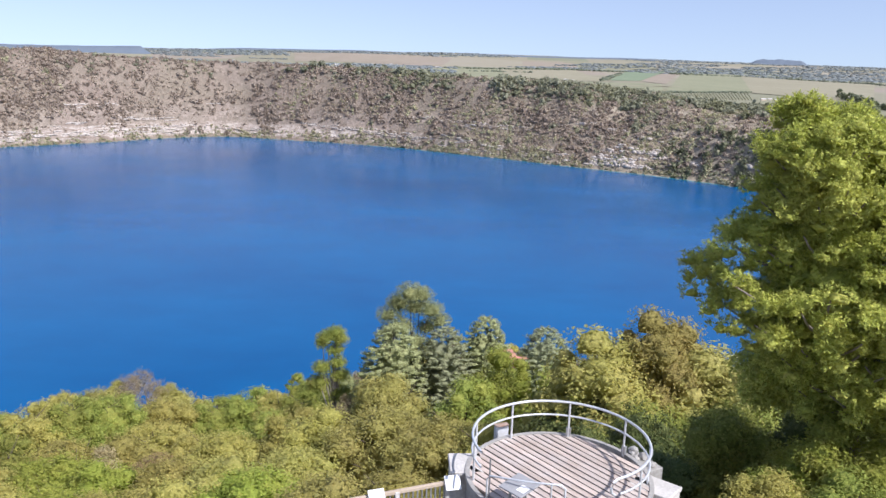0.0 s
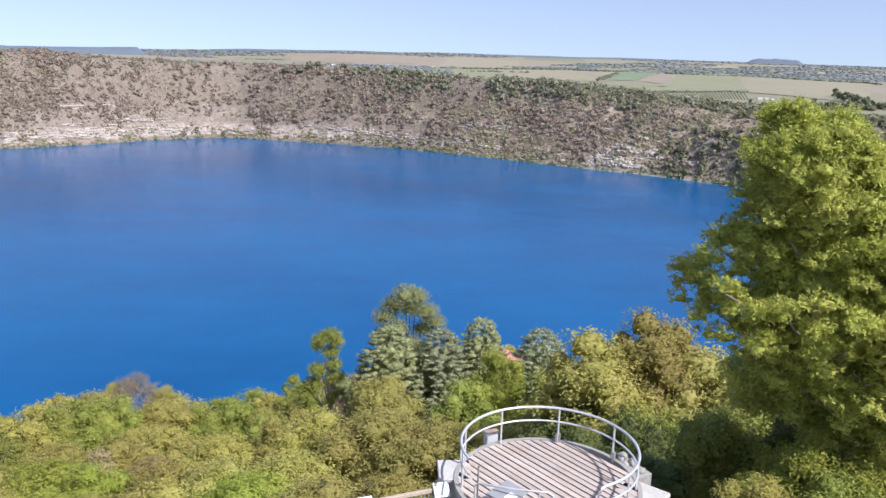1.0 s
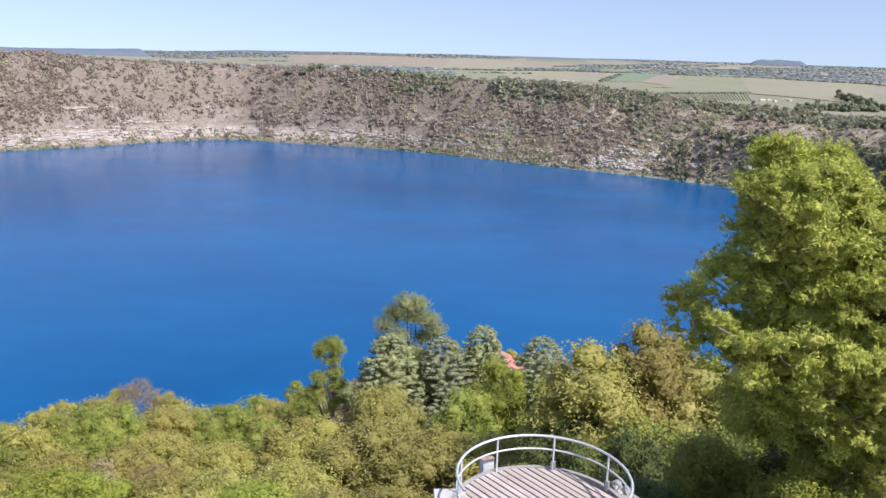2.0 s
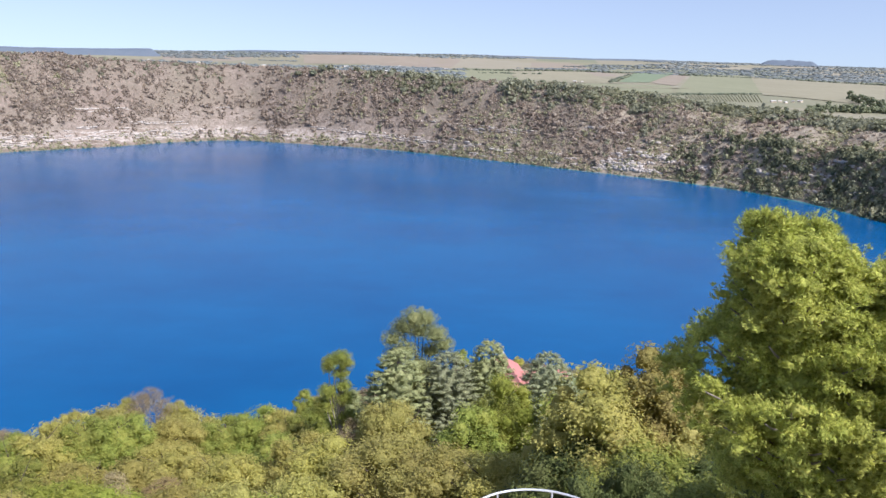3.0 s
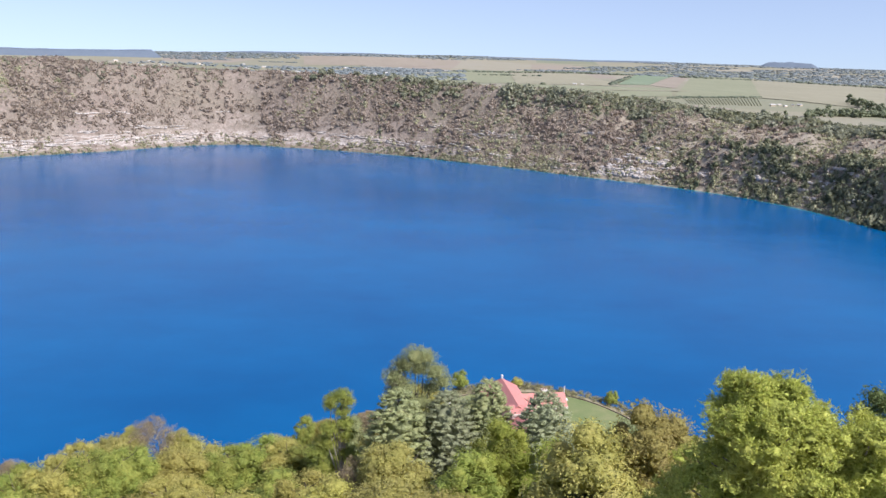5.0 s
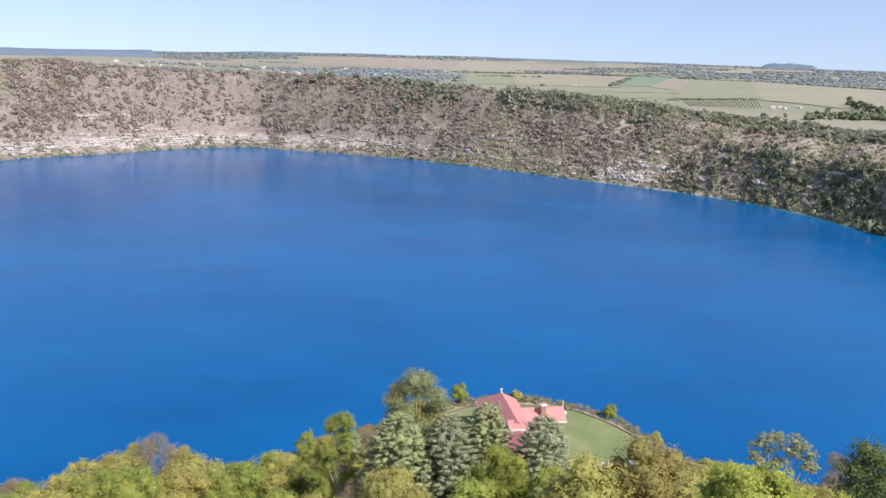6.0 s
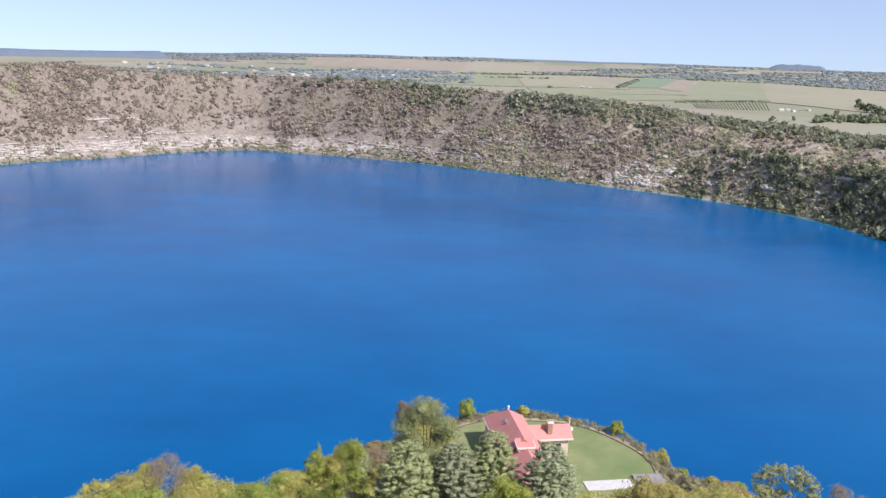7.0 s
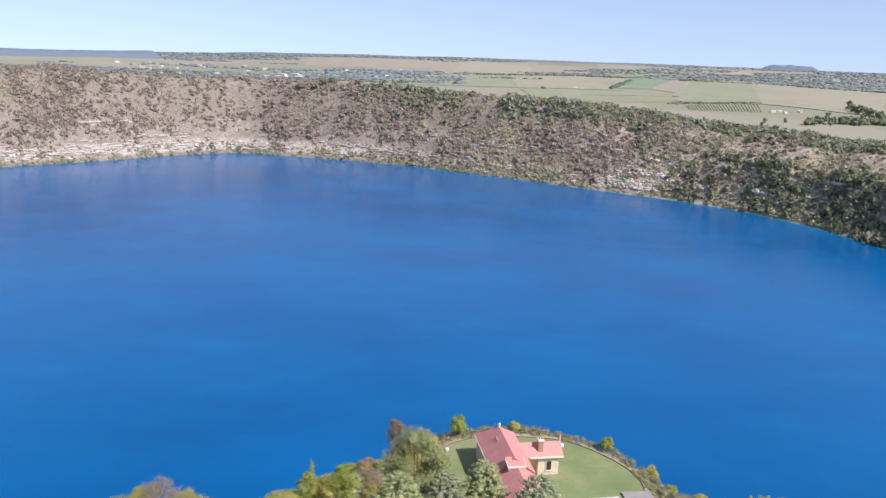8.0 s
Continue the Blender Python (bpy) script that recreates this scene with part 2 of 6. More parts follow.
grey_roof = grained("grey_roof", (0.20, 0.18, 0.17), (0.33, 0.30, 0.28), 0.5, 0.7)
rail_mat = grained("galvanised_rail", (0.60, 0.61, 0.61), (0.80, 0.81, 0.80), 3.0, 0.42, 0.35, relief=0.08)
concrete_mat = grained("weathered_concrete", (0.25, 0.235, 0.21), (0.46, 0.44, 0.40), 1.3, 0.9, relief=0.4)
stone_mat = grained("white_stone_wall", (0.42, 0.39, 0.34), (0.70, 0.67, 0.62), 1.6, 0.85, relief=0.4)
plate_mat = grained("sign_plate", (0.55, 0.55, 0.54), (0.68, 0.68, 0.67), 2.0, 0.45, relief=0.05)
paper_mat = grained("white_print", (0.78, 0.78, 0.77), (0.86, 0.86, 0.85), 3.0, 0.5, relief=0.02)
steel_mat = grained("dull_steel", (0.30, 0.30, 0.30), (0.45, 0.45, 0.44), 3.0, 0.5, 0.6, relief=0.08)

board_mat, nt, b = material("weathered_boards", 0.8)
vec = nt.nodes.new("ShaderNodeTexCoord").outputs["Object"]
info = nt.nodes.new("ShaderNodeObjectInfo")
grain = noise_fac(nt, 7.0, 5, 0.65, vec, (0.12, 1.0, 1.0))
stain = noise_fac(nt, 1.6, 4, 0.6)
col = ramp(nt, grain, [(0.25, (0.40, 0.31, 0.245)), (0.75, (0.65, 0.545, 0.46))])
col = mix(nt, ramp(nt, stain, [(0.4, (0, 0, 0)), (0.7, (0.5, 0.5, 0.5))]), col, (0.62, 0.57, 0.53))
hs = nt.nodes.new("ShaderNodeHueSaturation")
mr = nt.nodes.new("ShaderNodeMapRange")
mr.inputs["To Min"].default_value, mr.inputs["To Max"].default_value = 0.85, 1.12
nt.links.new(info.outputs["Random"], mr.inputs["Value"])
nt.links.new(mr.outputs[0], hs.inputs["Value"])
nt.links.new(col, hs.inputs["Color"])
nt.links.new(hs.outputs[0], b.inputs["Base Color"])
bump(nt, b, grain, 0.3, 0.01)


# ---- mesh helpers ----
def mesh_object(name, verts, faces, mat, parent=None, label="", smooth=False):
    """verts (n, 3) and faces (m, 3 or 4) as arrays, or lists of tuples, as one mesh object."""
    me = bpy.data.meshes.new(name)
    if isinstance(faces, np.ndarray):
        k = faces.shape[1]
        me.vertices.add(len(verts))
        me.vertices.foreach_set("co", np.asarray(verts, dtype=np.float32).ravel())
        me.loops.add(faces.size)
        me.loops.foreach_set("vertex_index", faces.astype(np.int32).ravel())
        me.polygons.add(len(faces))
        me.polygons.foreach_set("loop_start", np.arange(0, faces.size, k, dtype=np.int32))
        me.polygons.foreach_set("loop_total", np.full(len(faces), k, dtype=np.int32))
        me.update(calc_edges=True)
        me.validate()
    else:
        me.from_pydata([tuple(v) for v in verts], [], [tuple(f) for f in faces])
        me.update()
    if smooth:
        me.polygons.foreach_set("use_smooth", np.ones(len(me.polygons), dtype=bool))
    me.materials.append(mat)
    ob = new(name, me)
    ob.parent = parent
    if label:
        tagged(ob, label)
    return ob


def part(name, bm, mat, parent=None, label=""):
    me = bpy.data.meshes.new(name)
    bm.to_mesh(me)
    bm.free()
    me.materials.append(mat)
    ob = new(name, me)
    ob.parent = parent
    if label:
        tagged(ob, label)
    return ob


def box(bm, x0, x1, y0, y1, z0, z1, bevel=0.0):
    r = bmesh.ops.create_cube(bm, size=1.0)
    for v in r["verts"]:
        v.co = Vector((x0 + (v.co.x + 0.5) * (x1 - x0), y0 + (v.co.y + 0.5) * (y1 - y0), z0 + (v.co.z + 0.5) * (z1 - z0)))
    if bevel:
        es = list({e for v in r["verts"] for e in v.link_edges})
        bmesh.ops.bevel(bm, geom=es, offset=bevel, segments=1, affect="EDGES")
    return bm


def tube(points, radii, sides=8, closed=False):
    """A tapered pipe along points, as vertex and face arrays."""
    pts = np.array(points, dtype=float)
    n = len(pts)
    radii = np.broadcast_to(np.array(radii, dtype=float), (n,))
    tang = np.gradient(pts, axis=0)
    if closed:
        tang = np.roll(pts, -1, 0) - np.roll(pts, 1, 0)
    tang /= np.linalg.norm(tang, axis=1)[:, None] + 1e-9
    ref = np.where(np.abs(tang[:, 2:3]) > 0.9, np.array([[1.0, 0, 0]]), np.array([[0, 0, 1.0]]))
    u = np.cross(tang, ref)
    u /= np.linalg.norm(u, axis=1)[:, None] + 1e-9
    w = np.cross(tang, u)
    a = np.linspace(0, 2 * np.pi, sides, endpoint=False)
    ring = pts[:, None] + radii[:, None, None] * (np.cos(a)[None, :, None] * u[:, None] + np.sin(a)[None, :, None] * w[:, None])
    v = ring.reshape(-1, 3)
    rows = n if closed else n - 1
    i, j = np.meshgrid(np.arange(rows), np.arange(sides), indexing="ij")
    i2, j2 = (i + 1) % n, (j + 1) % sides
    f = np.stack([i * sides + j, i * sides + j2, i2 * sides + j2, i2 * sides + j], -1).reshape(-1, 4)
    return v, f


def joined(pieces):
    vs, fs, k = [], [], 0
    for v, f in pieces:
        vs.append(v)
        fs.append(f + k)
        k += len(v)
    return np.concatenate(vs), np.concatenate(fs)


def thing(name, x, y, z, label, category, group="", turn=0.0):
    ob = new(name)
    ob.empty_display_size = 0.3
    ob.matrix_basis = pose(x, y, z, 0, 0, turn)
    return tagged(ob, label, category, group)


# ---- the lie of the land ----
SHORE = [(-455, 800), (-418, 841), (-374, 883), (-325, 945), (-259, 985), (-204, 972), (-132, 952), (-55, 922), (10, 880),
         (64, 845), (118, 805), (168, 770), (215, 736), (262, 688), (290, 640), (306, 590), (318, 540), (318, 470), (300, 390),
         (255, 310), (190, 245), (125, 195), (85, 172), (66, 185), (45, 206), (12, 214), (-18, 204), (-42, 180), (-78, 146),
         (-140, 142), (-250, 215), (-360, 335), (-440, 455), (-482, 580), (-480, 710)]


def closed_curve(points, per=20):
    p = np.array(points, dtype=float)
    a, b_, c, d = np.roll(p, 1, 0), p, np.roll(p, -1, 0), np.roll(p, -2, 0)
    t = np.linspace(0, 1, per, endpoint=False)[None, :, None]
    a, b_, c, d = a[:, None], b_[:, None], c[:, None], d[:, None]
    q = 0.5 * (2 * b_ + (c - a) * t + (2 * a - 5 * b_ + 4 * c - d) * t ** 2 + (3 * b_ - a - 3 * c + d) * t ** 3)
    return q.reshape(-1, 2)


shore = closed_curve(SHORE)
LAKE = np.array([-60.0, 540.0])
rel = shore - LAKE
s_ang, s_rad = np.arctan2(rel[:, 1], rel[:, 0]), np.hypot(rel[:, 0], rel[:, 1])
order = np.argsort(s_ang)
s_ang, s_rad = s_ang[order], s_rad[order]


def shore_distance(x, y):
    """Metres outside (+) or inside (-) the waterline."""
    q = np.stack([x, y], 1)
    out = np.empty(len(q))
    s2 = (shore ** 2).sum(1)
    for k in range(0, len(q), 20000):
        c = q[k:k + 20000]
        d2 = (c ** 2).sum(1)[:, None] + s2[None] - 2 * c @ shore.T
        out[k:k + 20000] = np.sqrt(np.maximum(d2.min(1), 0))
    r = q - LAKE
    inside = np.hypot(r[:, 0], r[:, 1]) < np.interp(np.arctan2(r[:, 1], r[:, 0]), s_ang, s_rad, period=2 * np.pi)
    return np.where(inside, -out, out)


GRID = np.random.RandomState(7).rand(256, 256)


def value_noise(x, y):
    xi, yi = np.floor(x).astype(int), np.floor(y).astype(int)
    fx, fy = x - xi, y - yi
    fx, fy = fx * fx * (3 - 2 * fx), fy * fy * (3 - 2 * fy)
    g = lambda i, j: GRID[i % 256, j % 256]
    return (g(xi, yi) * (1 - fx) + g(xi + 1, yi) * fx) * (1 - fy) + (g(xi, yi + 1) * (1 - fx) + g(xi + 1, yi + 1) * fx) * fy - 0.5


def fbm(x, y, scale, octaves=4):
    return sum(value_noise(x / scale * 2 ** k + 17 * k, y / scale * 2 ** k + 31 * k) / 2 ** k for k in range(octaves))


def smoothstep(a, b_, x):
    t = np.clip((x - a) / (b_ - a), 0, 1)
    return t * t * (3 - 2 * t)


def soft_min(a, b_, k):
    h = np.clip(0.5 + 0.5 * (b_ - a) / k, 0, 1)
    return b_ * (1 - h) + a * h - k * h * (1 - h)


def rim_height(az):
    return np.interp(az, [-40, -26, -21, -14, -9, -3, 3, 9, 14, 18, 23, 28, 45], [98, 97, 91, 86, 84, 82, 80, 76, 71, 65, 63, 61, 62])


def slope_grade(az):
    return np.interp(az, [-40, -10, 4, 9, 13, 18, 30], [1.05, 1.0, 0.95, 0.82, 0.6, 0.66, 0.66])


def plain_height(az, r):
    edge = np.interp(az, [-40, -29, -15, 0, 15, 28, 40], [88, 92, 110, 126, 126, 115, 112])
    low = np.interp(r, [0, 1200, 1500, 2000, 2800, 3500, 4200], [34, 30, 33, 42, 52, 62, 78])
    return low + (edge - 78) * smoothstep(3600, 4880, r)


def height(x, y):
    x, y = np.asarray(x, dtype=float), np.asarray(y, dtype=float)
    d = shore_distance(x, y)
    az, r = np.degrees(np.arctan2(x, np.maximum(y, 1.0))), np.hypot(x, y)
    # far walls of the crater
    gully = fbm(x, y, 70, 4)
    cliff = np.interp(d, [0, 3, 6, 16, 26], [0.2, 1.5, 4.5, 17, 20]) * (0.85 + 0.5 * fbm(x + 90, y, 90, 3))
    grade = slope_grade(az)
    wall = np.maximum(cliff * smoothstep(14, 2, az) + np.minimum(cliff, 0.8 * d) * smoothstep(2, 14, az), 0.2) + grade * np.maximum(d - 20, 0) * (1 + 0.0012 * d) + gully * np.clip(d * 0.16, 0, 9)
    # the wall nearest the sun: a steep shaded foot with spurs, then a gentler bank
    spur = 9.0 * fbm(x * 1.3 + 40, y * 1.3, 55, 3) * smoothstep(3, 22, d)
    steep = np.interp(d, [0, 4, 10, 30, 42, 110, 170], [0.3, 3, 9, 37, 42, 69, 90]) + 0.4 * np.maximum(d - 170, 0) + spur
    turn = smoothstep(15, 20, az)
    wall = wall * (1 - turn) + steep * turn
    rim = rim_height(az) + 3.0 * fbm(x, y, 120, 3)
    run = rim_height(az) / grade
    plain = plain_height(az, r) + 5 * fbm(x, y, 500, 3)
    far = soft_min(wall, plain + (rim - plain) * np.exp(-np.maximum(d - run - 15, 0) / 90.0), 6.0)
    # near wall: from the lookout down to the terrace of the house
    near_top = np.interp(y, [-4000, 0, 20, 24, 30, 45, 60, 90, 120, 143, 180, 400], [60, 90.3, 90.3, 88.0, 82, 71, 63.5, 52, 44.5, 38.5, 36.5, 36])
    near_top = near_top + 1.2 * fbm(x, y, 25, 3) * smoothstep(24, 50, y)
    near = soft_min(near_top, 0.2 + 1.05 * np.maximum(d - 2, 0), 5.0)
    terrace = smoothstep(31, 26, np.hypot(x - 18.5, y - 146.0)) * smoothstep(126, 134, y)
    near = near * (1 - terrace) + 37.25 * terrace
    w = smoothstep(240, 430, y)
    land = near * (1 - w) + far * w
    return np.where(d > 0, land, np.maximum(-0.5 + 0.7 * d, -60))


def ground_z(x, y):
    return float(height(np.array([x]), np.array([y]))[0])


# ---- ground: one sheet out to the horizon ----
ang = np.radians(np.concatenate([np.linspace(-180, -36, 60, endpoint=False), np.linspace(-36, 36, 350, endpoint=False), np.linspace(36, 180, 60, endpoint=False)]))
rad = np.concatenate([np.linspace(0.02, 240, 76, endpoint=False), np.linspace(240, 600, 36, endpoint=False), np.linspace(600, 1200, 135, endpoint=False),
                      np.geomspace(1200, 4930, 70)])
AA, RR = np.meshgrid(ang, rad, indexing="ij")
gx, gy = (np.sin(AA) * RR).ravel(), (np.cos(AA) * RR).ravel()
gd = shore_distance(gx, gy)
gz = height(gx, gy)
na, nr = len(ang), len(rad)
i, j = np.meshgrid(np.arange(na), np.arange(nr - 1), indexing="ij")
i2 = (i + 1) % na
faces = np.stack([i * nr + j, i2 * nr + j, i2 * nr + j + 1, i * nr + j + 1], -1).reshape(-1, 4)[:, ::-1]
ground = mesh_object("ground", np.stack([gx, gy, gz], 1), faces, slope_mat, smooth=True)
ground.data.materials.append(field_mat)
ground.data.materials.append(floor_mat)
fc = faces[:, 0]
run_v = rim_height(np.degrees(np.arctan2(gx, np.maximum(gy, 1)))) / slope_grade(np.degrees(np.arctan2(gx, np.maximum(gy, 1))))
zone = np.where(gy[fc] < 260, 2, np.where(gd[fc] > run_v[fc] + 70, 1, 0)).astype(np.int32)
ground.data.polygons.foreach_set("material_index", zone)
tagged(ground, "dry tan crater slopes and patchwork farmland reaching the horizon", "ground", kind="structure")

outer = LAKE + (shore - LAKE) * 1.0 + (shore - LAKE) / np.linalg.norm(shore - LAKE, axis=1)[:, None] * 12
wv = np.concatenate([np.c_[outer, np.zeros(len(outer))], [[*LAKE, 0.0]]])
m = len(outer)
wf = np.stack([np.arange(m), (np.arange(m) + 1) % m, np.full(m, m)], 1)[:, ::-1]
water = mesh_object("water", wv, wf, water_mat)
inner = shore + (LAKE - shore) / np.linalg.norm(shore - LAKE, axis=1)[:, None] * (4.0 + 3.0 * fbm(shore[:, 0], shore[:, 1], 60, 3))[:, None]
sf = np.stack([np.arange(m), (np.arange(m) + 1) % m, m + (np.arange(m) + 1) % m, m + np.arange(m)], 1)
shallows = mesh_object("shallow_water", np.concatenate([np.c_[outer, np.full(m, 0.03)], np.c_[inner, np.full(m, 0.03)]]), sf[:, ::-1], shallow_mat)
tagged(shallows, "thin turquoise band of shallow water along the shore", "water", kind="structure")
tagged(water, "vivid cobalt blue crater lake, nearly calm", "lake", kind="structure")


# ---- plants ----
def leaf_tris(centres, normals, size, rng, spread=0.7, narrow=0.6):
    """One pointed leaf spray a centre, roughly facing its normal."""
    n = len(centres)
    nn = normals + rng.normal(0, spread, (n, 3))
    nn /= np.linalg.norm(nn, axis=1)[:, None] + 1e-9
    a = rng.normal(0, 1, (n, 3))
    u = np.cross(nn, a)
    u /= np.linalg.norm(u, axis=1)[:, None] + 1e-9
    w = np.cross(nn, u)
    s = size * rng.uniform(0.6, 1.35, (n, 1))
    v = np.stack([centres - u * s, centres + u * s * 0.6 - w * s * narrow, centres + u * s * 0.6 + w * s * narrow], 1)
    return v.reshape(-1, 3), np.arange(3 * n).reshape(n, 3)


def as_tris(mesh):
    v, f = mesh
    return v, np.concatenate([f[:, [0, 1, 2]], f[:, [0, 2, 3]]])


def on_sphere(n, rng):
    v = rng.normal(0, 1, (n, 3))
    return v / np.linalg.norm(v, axis=1)[:, None]


def core_template(k):
    """A cube blown up into a ball, as quads."""
    vs, fs = [], []
    u = np.linspace(-1, 1, k + 1)
    for ax in range(3):
        for sg in (-1, 1):
            a, b_ = np.meshgrid(u, u, indexing="ij")
            p = np.stack([a, b_, np.full_like(a, sg)], -1).reshape(-1, 3)
            p = np.roll(p, ax, 1)
            o = sum(len(q) for q in vs)
            vs.append(p / np.linalg.norm(p, axis=1)[:, None])
            i_, j_ = np.meshgrid(np.arange(k), np.arange(k), indexing="ij")
            f = np.stack([i_ * (k + 1) + j_, (i_ + 1) * (k + 1) + j_, (i_ + 1) * (k + 1) + j_ + 1, i_ * (k + 1) + j_ + 1], -1).reshape(-1, 4)
            fs.append((f if sg > 0 else f[:, ::-1]) + o)
    v, f = np.concatenate(vs), np.concatenate(fs)
    _, first, inv = np.unique(np.round(v, 4), axis=0, return_index=True, return_inverse=True)
    return v[first], inv.ravel()[f]


def cores(lobes, k, jitter, scale, rng):
    """Ragged solid hearts of leaf mass, one a lobe."""
    lobes = np.array(lobes, dtype=float)
    v, f = core_template(k)
    n, m_ = len(lobes), len(v)
    r_ = scale * (1 + rng.uniform(-jitter, jitter, (n, m_, 1)))
    vv = lobes[:, None, :3] + v[None] * r_ * lobes[:, None, 3:]
    ff = f[None] + (np.arange(n) * m_)[:, None, None]
    return vv.reshape(-1, 3), ff.reshape(-1, 4)


def crown(lobes, leaves, leaf, rng, under=0.35, spread=0.6, narrow=0.5, core=0.5, facets=2, shell=(0.55, 1.16), sprig=4):
    """Leaves in small sprigs all over the outside of lobes (x, y, z, rx, ry, rz), over ragged hearts; fewer underneath."""
    lobes = np.array(lobes, dtype=float)
    area = lobes[:, 3] * lobes[:, 4] + lobes[:, 3] * lobes[:, 5]
    n_ = leaves // sprig
    pick = rng.choice(len(lobes), n_, p=area / area.sum())
    dirs = on_sphere(n_, rng)
    flip = (dirs[:, 2] < -0.2) & (rng.rand(n_) > under)
    dirs[flip, 2] *= -1
    c = lobes[pick, :3] + dirs * lobes[pick, 3:] * rng.uniform(*shell, (n_, 1))
    # none where they would lie deep inside another lobe
    deep = np.zeros(n_, dtype=bool)
    for q in lobes:
        deep |= (((c - q[:3]) / q[3:]) ** 2).sum(1) < 0.28
    c, dirs = c[~deep], dirs[~deep]
    cc = np.repeat(c, sprig, 0) + rng.normal(0, 1.1 * leaf, (len(c) * sprig, 3))
    nrm = np.repeat(dirs, sprig, 0) + np.array([0, 0, 0.75])
    out = leaf_tris(cc, nrm, leaf, rng, spread, narrow)
    return joined([as_tris(cores(lobes, facets, 0.22, core, rng)), out]) if core else out


def clumped(lobes, clumps, per, clump_r, leaf, rng, under=0.35, spread=0.38, narrow=0.7, core=0.6, facets=2):
    """Leaves in separate open clumps over the outside of lobes."""
    lobes = np.array(lobes, dtype=float)
    area = lobes[:, 3] * lobes[:, 4] + lobes[:, 3] * lobes[:, 5]
    pick = rng.choice(len(lobes), clumps, p=area / area.sum())
    dirs = on_sphere(clumps, rng)
    flip = (dirs[:, 2] < -0.2) & (rng.rand(clumps) > under)
    dirs[flip, 2] *= -1
    c = lobes[pick, :3] + dirs * lobes[pick, 3:] * rng.uniform(0.55, 1.12, (clumps, 1))
    rr = clump_r * rng.uniform(0.6, 1.4, clumps)
    cc = np.repeat(c, per, 0)
    off = on_sphere(clumps * per, rng) * rng.uniform(0.3, 1.0, (clumps * per, 1)) * np.repeat(rr, per)[:, None]
    off[:, 2] *= 0.75
    nrm = np.repeat(dirs, per, 0) * 0.5 + off / (np.repeat(rr, per)[:, None]) + np.array([0, 0, 0.55])
    out = leaf_tris(cc + off, nrm, leaf, rng, spread, narrow)
    return joined([as_tris(cores(lobes, facets, 0.4, core, rng)), out]) if core else out


def limbs(height_, spread, count, base, rng, start=0.3, rise=0.55, lean=(0, 0)):
    """A tapered trunk with bent limbs."""
    t = np.linspace(0, 1, 7)
    wob = np.cumsum(rng.normal(0, 0.02 * height_, (7, 2)), 0) * (t[:, None])
    spine = np.c_[wob[:, 0] + lean[0] * t, wob[:, 1] + lean[1] * t, t * height_]
    pieces = [tube(spine, base * (1 - 0.85 * t), 8)]
    for k in range(count):
        a = start + (0.95 - start) * (k + rng.rand()) / count
        p0 = np.array([np.interp(a, t, spine[:, q]) for q in range(3)])
        th = rng.uniform(0, 2 * np.pi)
        ln = spread * rng.uniform(0.6, 1.0) * (1.15 - 0.6 * a)
        s = np.linspace(0, 1, 5)
        bend = np.c_[np.cos(th) * ln * s, np.sin(th) * ln * s, ln * (rise * s + 0.25 * s * s * rng.uniform(-1, 1))]
        pieces.append(tube(p0 + bend + np.c_[rng.normal(0, 0.03 * ln, (5, 3))] * s[:, None], base * 0.42 * (1 - a * 0.5) * (1 - 0.8 * s), 5))
    return joined(pieces)


def round_lobes(R, H0, H1, n, rng, squash=0.8):
    """Lobes heaped into a rounded, uneven crown between two heights."""
    mid = H0 + (H1 - H0) * 0.45
    up, down = H1 - mid - 0.3 * R, mid - H0
    out = [(0, 0, mid, R * 0.85, R * 0.85, (H1 - H0) * 0.46)]
    for k in range(n):
        u = on_sphere(1, rng)[0]
        if u[2] < -0.5:
            u[2] *= -1
        r_ = R * rng.uniform(0.18, 0.40)
        q = rng.uniform(0.9, 1.08)
        out.append((u[0] * R * 0.78 * q, u[1] * R * 0.78 * q, mid + u[2] * (up if u[2] > 0 else down) * q, r_, r_, r_ * squash * rng.uniform(0.9, 1.5)))
    return out


def plant(name, x, y, label, category, leaf_mesh, wood_mesh, mat, wood, group="", z=None, turn=0.0):
    z = ground_z(x, y) - 0.15 if z is None else z
    ob = thing(name, x, y, z, label, category, group, turn)
    mesh_object("trunk", *wood_mesh, wood, ob)
    mesh_object("crown", *leaf_mesh, mat, ob)
    return ob


def recolour(ob, mat):
    for c in ob.children:
        if c.name.startswith("crown"):
            c.material_slots[0].link = "OBJECT"
            c.material_slots[0].material = mat
    return ob


def copy_plant(ob, x, y, top, size, turn, wide=1.0, mat=None, label="", deep=False):
    """A copy whose crown top reaches the height top; size is the template's height; deep keeps its crown round."""
    z = ground_z(x, y) - 0.15
    w = wide
    k = max((top - z) / size, 0.25, 0.8 * w if deep else 0)
    z = top - k * size if deep else z
    c = copy_thing(ob, pose(x, y, z, 0, 0, turn) @ Matrix.Diagonal((w, w, k, 1)))
    if mat:
        recolour(c, mat)
    if label:
        tagged(c, label)
    return c


rng = np.random.RandomState(3)

